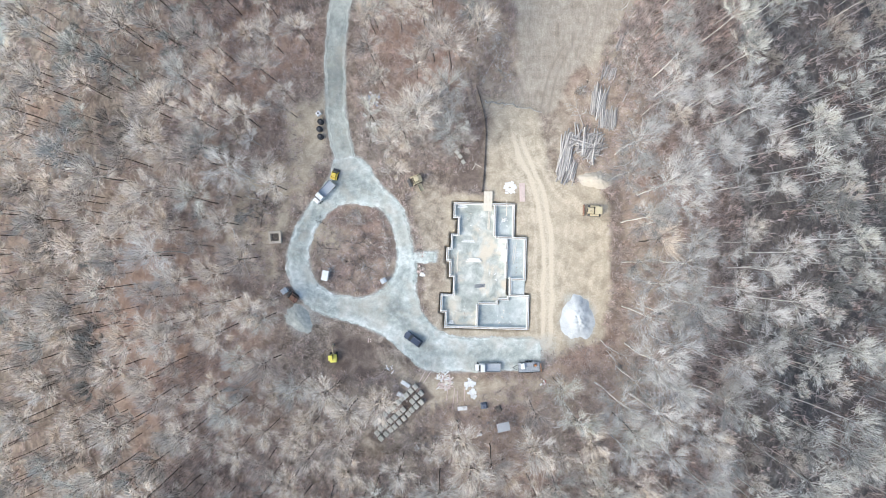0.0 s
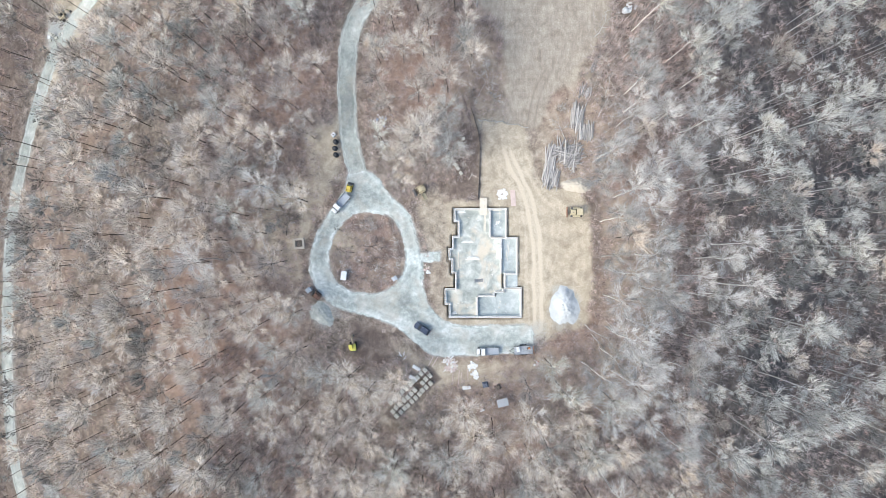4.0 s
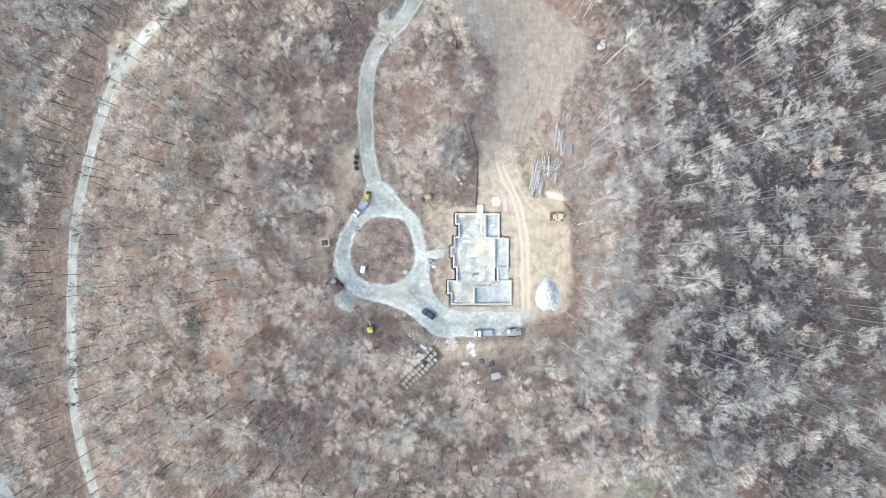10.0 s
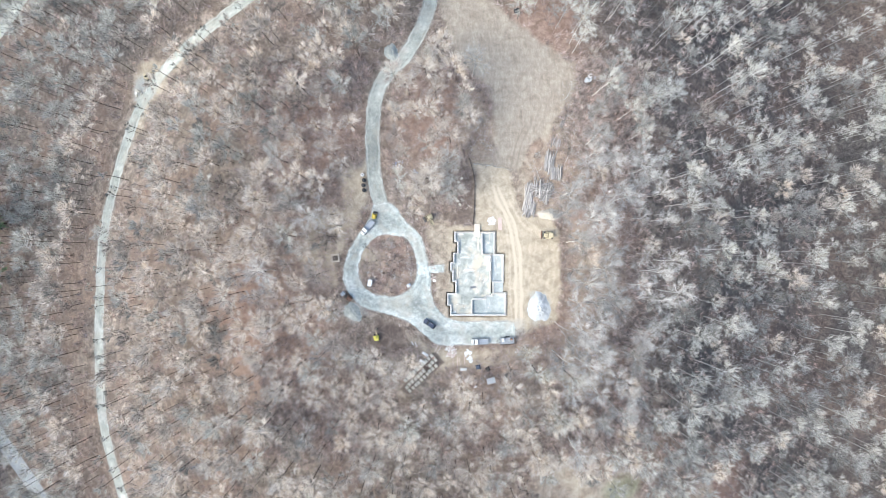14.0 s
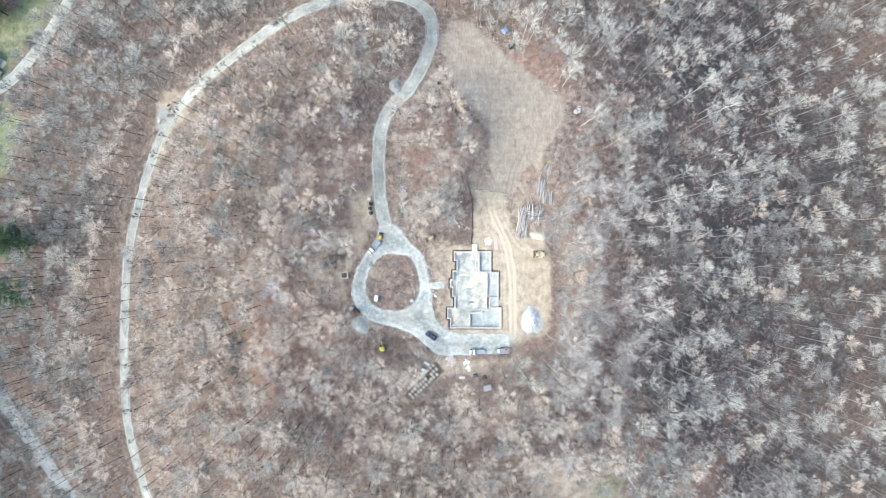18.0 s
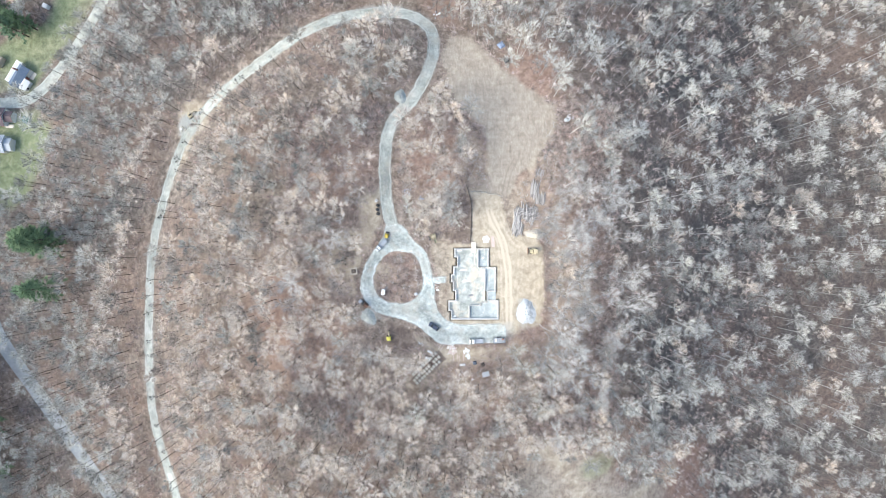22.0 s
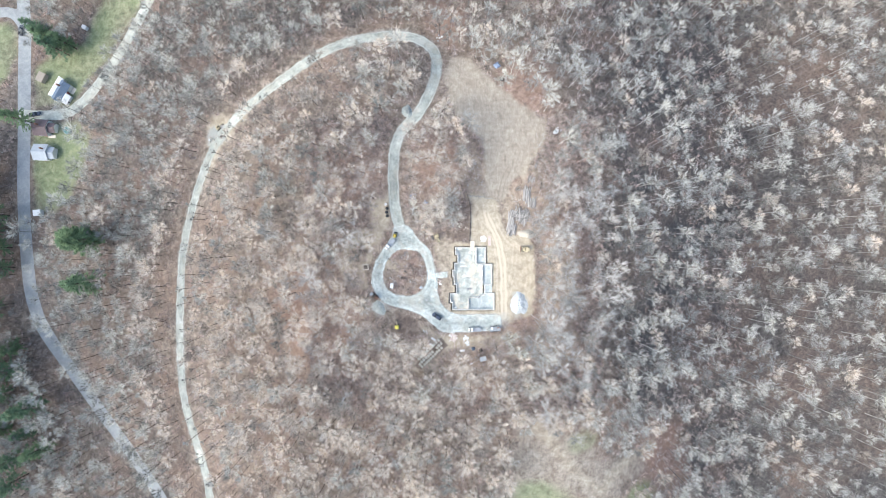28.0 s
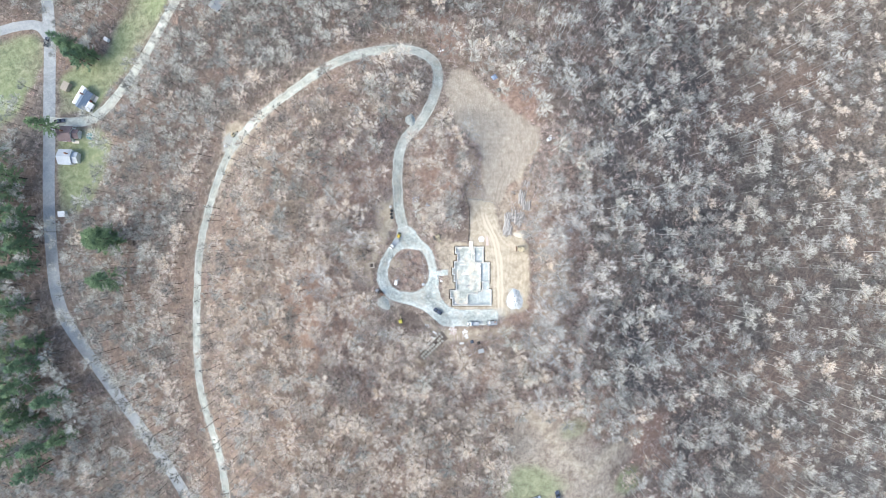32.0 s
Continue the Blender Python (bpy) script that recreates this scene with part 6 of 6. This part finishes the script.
def shrubs():
    """Low bare bushes: stems that fork and spread from one root."""
    first = []
    for v in range(4):
        r = random.Random(400 + v)
        SV, SF, WV, WF = [], [], [], []
        for i in range(9):
            a, e = r.uniform(0, 6.28), r.uniform(0.45, 1.2)
            d = Vector((math.cos(a) * math.cos(e), math.sin(a) * math.cos(e), math.sin(e)))
            q = d * r.uniform(0.7, 1.2)
            tube(SV, SF, Vector((0.06 * d.x, 0.06 * d.y, -0.05)), q, 0.03, 0.016, 4)
            for j in range(7):
                o = q * r.uniform(0.45, 1.0)
                w = (d + Vector((r.gauss(0, 0.6), r.gauss(0, 0.6), r.gauss(0, 0.35)))).normalized() * r.uniform(0.35, 0.8)
                tube(WV, WF, o, o + w, 0.018, 0.006, 3)
        s = new("shrub")
        part("stem", mesh_from("stem", [tuple(p) for p in SV], SF, M_BROWN_T if v % 2 else M_PALE_T), None, s)
        part("crown", mesh_from("crown", [tuple(p) for p in WV], WF, M_BROWN_C if v % 2 else M_PALE_C), None, s)
        tagged(s, "low bare brown shrub in the leaf litter" if v % 2 else "low bare pale-twigged shrub in the leaf litter", "shrub", "bare shrubs")
        first.append(s)
    rng = np.random.default_rng(77)
    x, y = rng.uniform(-34, 46, 2600), rng.uniform(-46, 58, 2600)
    isle = poly_in(x, y, LOOP_IN) > 1.2
    inside = lambda p: poly_in(x, y, p) > 0
    ok = (isle & (rng.uniform(0, 1, x.size) < 0.55)) | inside([(27, 34), (38, 47), (44, 50), (48, 30), (44, 14), (38, 14), (38, 27)]) | inside([(4, 36), (15, 36), (14, 56), (3, 57)]) | inside([(-14, -44), (30, -28), (36, -24), (36, -44), (8, -50)])
    ok &= (rng.uniform(0, 1, x.size) < 0.6) & (clear_of(x, y) < 4)
    for k in range(8):
        ok &= ~((np.hypot(x - (-9.2 + 1.6 * (k - 4)), y - (-35.4 + 1.5 * (k - 4))) < 3.4))
    for cx, cy, q in ((-26.6, -0.5, 2), (-26, -7.6, 2), (-12.7, -6.9, 1.6), (35, 28.4, 3.4), (33.2, 32, 3.4), (35.6, 38.6, 2.6), (13.2, -37.7, 2.2), (12.3, -34.4, 1.6), (9.2, -33.7, 1.6), (4.5, -34.3, 1.8)):
        ok &= np.hypot(x - cx, y - cy) > q
    used = set()
    for i in np.nonzero(ok)[0][:210]:
        k = int(rng.integers(4))
        m = pose(x[i], y[i], float(land(x[i], y[i])), 0, 0, float(rng.uniform(0, 360)))
        t = copy_thing(first[k], m) if k in used else first[k]
        used.add(k)
        t.matrix_basis = m
        s = float(rng.uniform(0.5, 1.25))
        t.scale = (s, s, s)


shrubs()


# ---- the houses down in the valley ----
M_SIDING = plain("white_siding", (0.66, 0.66, 0.64), (0.8, 0.8, 0.78), 1.5, 0.6)
M_ROOF_GREY = plain("grey_shingle", (0.34, 0.37, 0.4), (0.52, 0.55, 0.58), 1.2, 0.85)
M_ROOF_BLUE = plain("slate_blue_shingle", (0.09, 0.13, 0.19), (0.18, 0.23, 0.3), 1.2, 0.85)
M_ROOF_RED = plain("maroon_shingle", (0.1, 0.075, 0.08), (0.2, 0.155, 0.16), 1.2, 0.85)
M_BRICK = plain("chimney_brick", (0.2, 0.1, 0.07), (0.36, 0.2, 0.15), 4, 0.85)
M_POOL = plain("pool_cover", (0.03, 0.11, 0.12), (0.07, 0.2, 0.2), 0.8, 0.1)


def gable(parent, x, y, sx, sy, eave, rise, wall, roof, name="wing"):
    """A gabled block, its ridge along x, with walls, two roof slopes, windows and a door."""
    w = part("wall", prism([(-sy / 2, -1.0), (-sy / 2, eave), (0, eave + rise - 0.1), (sy / 2, eave), (sy / 2, -1.0)], -sx / 2, sx / 2, 0.02), wall, parent)
    w.matrix_basis = pose(x, y, 0, 0, 0, 90)
    ln = math.hypot(sy / 2 + 0.4, rise)
    ang = math.degrees(math.atan2(rise, sy / 2))
    for s in (-1, 1):
        bm = bmesh.new()
        m = pose(x, y + s * (sy / 4 + 0.15), eave + rise / 2 + 0.02, -s * ang, 0, 0) @ Matrix.Diagonal((sx + 0.7, ln, 0.14, 1))
        bmesh.ops.create_cube(bm, size=1, matrix=m)
        part("roof", bm, roof, parent)
    for s in (-1, 1):
        for i in range(max(1, int(sx / 2.4))):
            px = x - sx / 2 + 1.2 + i * 2.4
            f = part("window", hull([(px, y + s * (sy / 2 + 0.02), eave * 0.58, 1.0, 0.06, 1.2)], 0.01), M_FOAM, parent)
            part("pane", hull([(px, y + s * (sy / 2 + 0.06), eave * 0.58, 0.84, 0.03, 1.04)], 0), M_GLASS, f)


def house(x, y, turn, blocks, wall, roof, label, chimney=None, deck=None, wing=None):
    h = thing("house", x, y, turn, label, "house")
    for i, b in enumerate(blocks):
        gable(h, *b, wall, wing if wing and i else roof)
    d = part("door", hull([(blocks[0][0] + 0.8, blocks[0][1] - blocks[0][3] / 2 - 0.05, 1.0, 0.95, 0.08, 2.05)], 0.01), M_RED, h)
    part("handle", rods([((blocks[0][0] + 1.15, blocks[0][1] - blocks[0][3] / 2 - 0.14, 0.95), (blocks[0][0] + 1.15, blocks[0][1] - blocks[0][3] / 2 - 0.14, 1.1), 0.02)], 6), M_STEEL, d)
    if chimney:
        part("chimney", hull([(*chimney, 3.4, 0.7, 0.7, 5.2)], 0.03), M_BRICK, h)
    if deck:
        part("porch", hull([deck], 0.02), M_SILL, h)


house(-190.6, 90.8, 58, [(0, 0, 9.5, 4.6, 2.7, 1.4), (0.6, 3.6, 9.8, 2.4, 2.3, 0.6), (-2.0, -3.6, 4.2, 3.0, 2.4, 0.8)], M_SIDING, M_ROOF_BLUE, "white-sided house with a slate-blue roof and white-roofed wings", (2.2, 1.2), (3.0, -3.4, 0.3, 3.4, 1.8, 0.3), M_WHITE)
house(-199.2, 72.8, -4, [(-1.2, 0, 6.4, 7.4, 2.8, 1.8), (3.4, 0.2, 3.8, 4.2, 2.5, 1.1)], M_SIDING, M_ROOF_RED, "small house with a maroon roof beside the road", (-1.8, 1.2), (2.6, -3.6, 0.3, 3.6, 1.6, 0.3))
house(-199.6, 60.2, -3, [(-0.8, 0.4, 6.6, 7.4, 2.9, 1.7), (3.6, 0.2, 3.4, 5.2, 2.5, 1.2)], M_SIDING, M_ROOF_GREY, "white house with a pale grey roof beside the road", (1.0, 2.0), (-4.6, 0, 0.3, 1.6, 6.4, 0.3))
house(-113.6, 134.0, 52, [(0, 0, 8.0, 5.2, 2.6, 1.5)], M_SIDING, M_ROOF_GREY, "white house with a pale roof by the side road")
crate("garden_shed", -203.4, 30.9, 5, 3.6, 2.8, 2.2, M_SIDING, M_WHITE, "small white garden shed beside the lawn", "shed")
crate("garden_shed", -180.0, 123.2, -30, 2.2, 1.8, 2.0, M_SIDING, M_WHITE, "small white shed behind the houses", "shed")
crate("garden_shed", -201.5, 98.5, 62, 4.6, 3.4, 2.4, M_TIMBER, M_TIMBER, "dark weathered timber shed near the road", "shed")
c = thing("swimming_pool", -188.6, 71.6, 0, "round above-ground pool under a dark teal cover on a lawn", "swimming pool")
part("wall", rods([((0, 0, -0.4), (0, 0, 1.1), 1.8)], 28), M_GREYTARP, c)
part("water", rods([((0, 0, 1.1), (0, 0, 1.13), 1.66)], 28), M_POOL, c)
pickup(-213.4, 123.4, 78, M_BLACKCAR, "dark pickup truck on the valley road", lid=True)
pickup(-205.0, 80.2, 10, M_BLACKCAR, "dark pickup truck at the road junction", lid=True)
pickup(38.5, -110.5, 20, M_GREYTARP, "dull grey pickup truck on the meadow", lid=True)
pickup(49.2, -109.5, 100, M_BLACKCAR, "dark pickup truck on the meadow", lid=True)
rubble("firewood", -192.0, 92.6, 20, 12, 1.6, (1.6, 0.3, 0.2), (M_FOAM, M_SILL), "pale timbers beside the house", "timber", 91)
rubble("brush_heap", -181.0, 46.0, 20, 30, 2.6, (1.6, 0.14, 0.12), (M_SILL, M_TIMBER, M_PINK), "heap of pale cut branches at the lawn's edge", "brush heap", 92)
rubble("brush_heap", -166.0, 38.0, 20, 26, 2.4, (1.5, 0.14, 0.12), (M_SILL, M_PINK), "heap of pale cut branches in the woods", "brush heap", 93)


# ---- evergreens ----
def needle_material():
    m, n, l, b = nodes_of("pine_needles", 0.8, 0, 0.2)
    rnd = n.new("ShaderNodeObjectInfo").outputs["Random"]
    c = ramp(n, l, nz(n, l, place(n), 0.9, 5), (0.3, (0.07, 0.125, 0.075)), (0.7, (0.22, 0.32, 0.18)))
    c = mix(n, l, 0.35, c, ramp(n, l, rnd, (0, (0.05, 0.1, 0.075)), (1, (0.17, 0.22, 0.09))))
    l.new(c, b.inputs["Base Color"])
    return m


M_NEEDLE = needle_material()


def conifer(seed, h, r0):
    """A pine: whorls of drooping boughs, each a fan of needle sprays."""
    rng = random.Random(seed)
    TV, TF, CV, CF = [], [], [], []
    tube(TV, TF, Vector((0, 0, -0.5)), Vector((0, 0, h * 0.6)), 0.24, 0.13, 7)
    tube(TV, TF, Vector((0, 0, h * 0.6)), Vector((0, 0, h)), 0.13, 0.02, 6)
    z = h * 0.22
    while z < h * 0.98:
        f = (z - h * 0.22) / (h * 0.78)
        for i in range(6):
            az = rng.uniform(0, 6.28)
            ln = r0 * (1 - f) ** 0.75 * rng.uniform(0.7, 1.15) + 0.3
            d = Vector((math.cos(az), math.sin(az), rng.uniform(-0.12, 0.25)))
            o = Vector((0, 0, z + rng.uniform(-0.3, 0.3)))
            tube(TV, TF, o, o + d * ln * 0.8, 0.04, 0.015, 3)
            for k in range(14):
                q = o + d * ln * rng.uniform(0.25, 1.0)
                s = (d + Vector((rng.gauss(0, 0.6), rng.gauss(0, 0.6), rng.gauss(0.05, 0.2)))).normalized()
                blade(CV, CF, q, q + s * rng.uniform(0.7, 1.4), 0.5, rng)
        z += h * 0.045
    arr = lambda V, F: (np.array([tuple(v) for v in V], np.float32), np.array(F, np.int32))
    return arr(TV, TF), arr(CV, CF)


def build_conifers():
    rng = random.Random(17)
    first = []
    for s, (h, r) in enumerate(((19, 4.4), (17, 3.9), (22, 4.9))):
        (tv, tf), (cv, cf) = conifer(500 + s, h, r)
        t = new("pine_tree")
        part("trunk", mesh_from("trunk", tv, tf, M_BROWN_T), None, t)
        part("crown", mesh_from("crown", cv, cf, M_NEEDLE), None, t)
        tagged(t, "dark green pine tree among bare woods", "pine tree", "pine trees")
        first.append(t)
    spots = [(-172, 15), (-175, 19), (-170, 17), (-171.5, -3.5), (-192, 115), (-196, 119), (-189, 110), (-185, 113), (-228, -50), (-222, -16), (-226, -63), (-223, 50), (-217, 4), (-213, -34), (-205.4, 75.5),
             (-203, -63), (-226, 1), (-219, 30), (-214, -45), (-229, 20), (-232, -30), (-234, 38), (-220, -75), (-226, -92), (-212, -88), (-236, -8), (-231, 62), (-200, -84), (-218, 14), (-224, -40), (-228, 12), (-233, 0), (-221, 22), (-236, 28), (-230, -20), (-218, -56), (-232, -44), (-224, -70), (-236, -58), (-214, -100), (-208, -76), (-230, -80), (-238, 46), (-226, 42)]
    for i, (x, y) in enumerate(spots):
        m = pose(x, y, float(land(np.array(x), np.array(y))), 0, 0, rng.uniform(0, 360))
        s = 1.38 if i < 4 else rng.uniform(0.95, 1.35)
        t = first[i] if i < 3 else copy_thing(first[i % 3], m)
        t.matrix_basis = m
        t.scale = (s, s, s)


build_conifers()


# ---- brush and fallen twigs between the trees ----
def build_brush():
    rng = np.random.default_rng(23)
    V, F, T = [], [], []
    x, y = rng.uniform(-235, 150, 18000), rng.uniform(-135, 160, 18000)
    ok = (clear_of(x, y) > 0) | ((poly_in(x, y, LOOP_IN) > 1.0) & (rng.uniform(0, 1, x.size) < 0.9))
    extra = rng.uniform(-62, 66, 19000), rng.uniform(-62, 66, 19000)
    keep = (poly_in(*extra, LOOP_IN) > 0.6) | (clear_of(*extra) > -1.0)
    x, y = np.concatenate([x[ok], extra[0][keep]]), np.concatenate([y[ok], extra[1][keep]])
    # thick low growth on the island, round the log piles, behind the scraps and west of the field
    ex, ey = rng.uniform(-48, 48, 16000), rng.uniform(-50, 60, 16000)
    thick = (poly_in(ex, ey, LOOP_IN) > 0.8) & (rng.uniform(0, 1, ex.size) < 0.5)
    for p in ([(25, 15), (29, 33), (38, 48), (45, 50), (48, 30), (44, 14)], [(3, 33), (16, 33), (15, 57), (2, 58)], [(5, 33), (15, 33), (15, 52), (6, 52)], [(-20, -38), (-16, -27), (-8, -27), (-2, -33), (28, -27), (36, -22), (36, -46), (0, -50)], [(-46, 14), (-36, 12), (-37, -8), (-46, -8)]):
        thick |= (poly_in(ex, ey, p) > 0) & (rng.uniform(0, 1, ex.size) < 0.75)
    x, y = np.concatenate([x, ex[thick]]), np.concatenate([y, ey[thick]])
    far = sstep((np.hypot(x, y) - 45) / 30)
    z = land(x, y)
    n, k = x.size, 12
    az, el = rng.uniform(0, 6.28, (n, k)), rng.uniform(0.1, 1.3, (n, k))
    ln = rng.uniform(0.5, 1.5, (n, k)) * (rng.uniform(0.5, 1.2, (n, 1)) + far[:, None] * rng.uniform(0.1, 1.8, (n, 1)))
    d = np.stack([np.cos(az) * np.cos(el), np.sin(az) * np.cos(el), np.sin(el)], 2) * ln[..., None]
    o = np.stack([x, y, z], 1)[:, None] + rng.normal(0, 0.35, (n, k, 3)) * (1, 1, 0)
    s = np.stack([-np.sin(az), np.cos(az), np.zeros_like(az)], 2) * rng.uniform(0.02, 0.044, (n, k, 1)) * (1 + 1.2 * far[:, None, None])
    tri = np.stack([o - s, o + s, o + d], 2).reshape(-1, 3)
    me = mesh_from("brush", tri, np.arange(len(tri)).reshape(-1, 3), bark_material("brush_twigs", (0.27, 0.225, 0.207), (0.47, 0.405, 0.375), (0.48, 0.35, 0.3), True))
    me.attributes.new("tone", "FLOAT", "POINT").data.foreach_set("value", np.repeat(rng.uniform(0, 1, n), 3 * k).astype(np.float32))
    tagged(new("brush", me), "low brown brush and fallen twigs on the forest floor", "brush", kind="stuff")


build_brush()
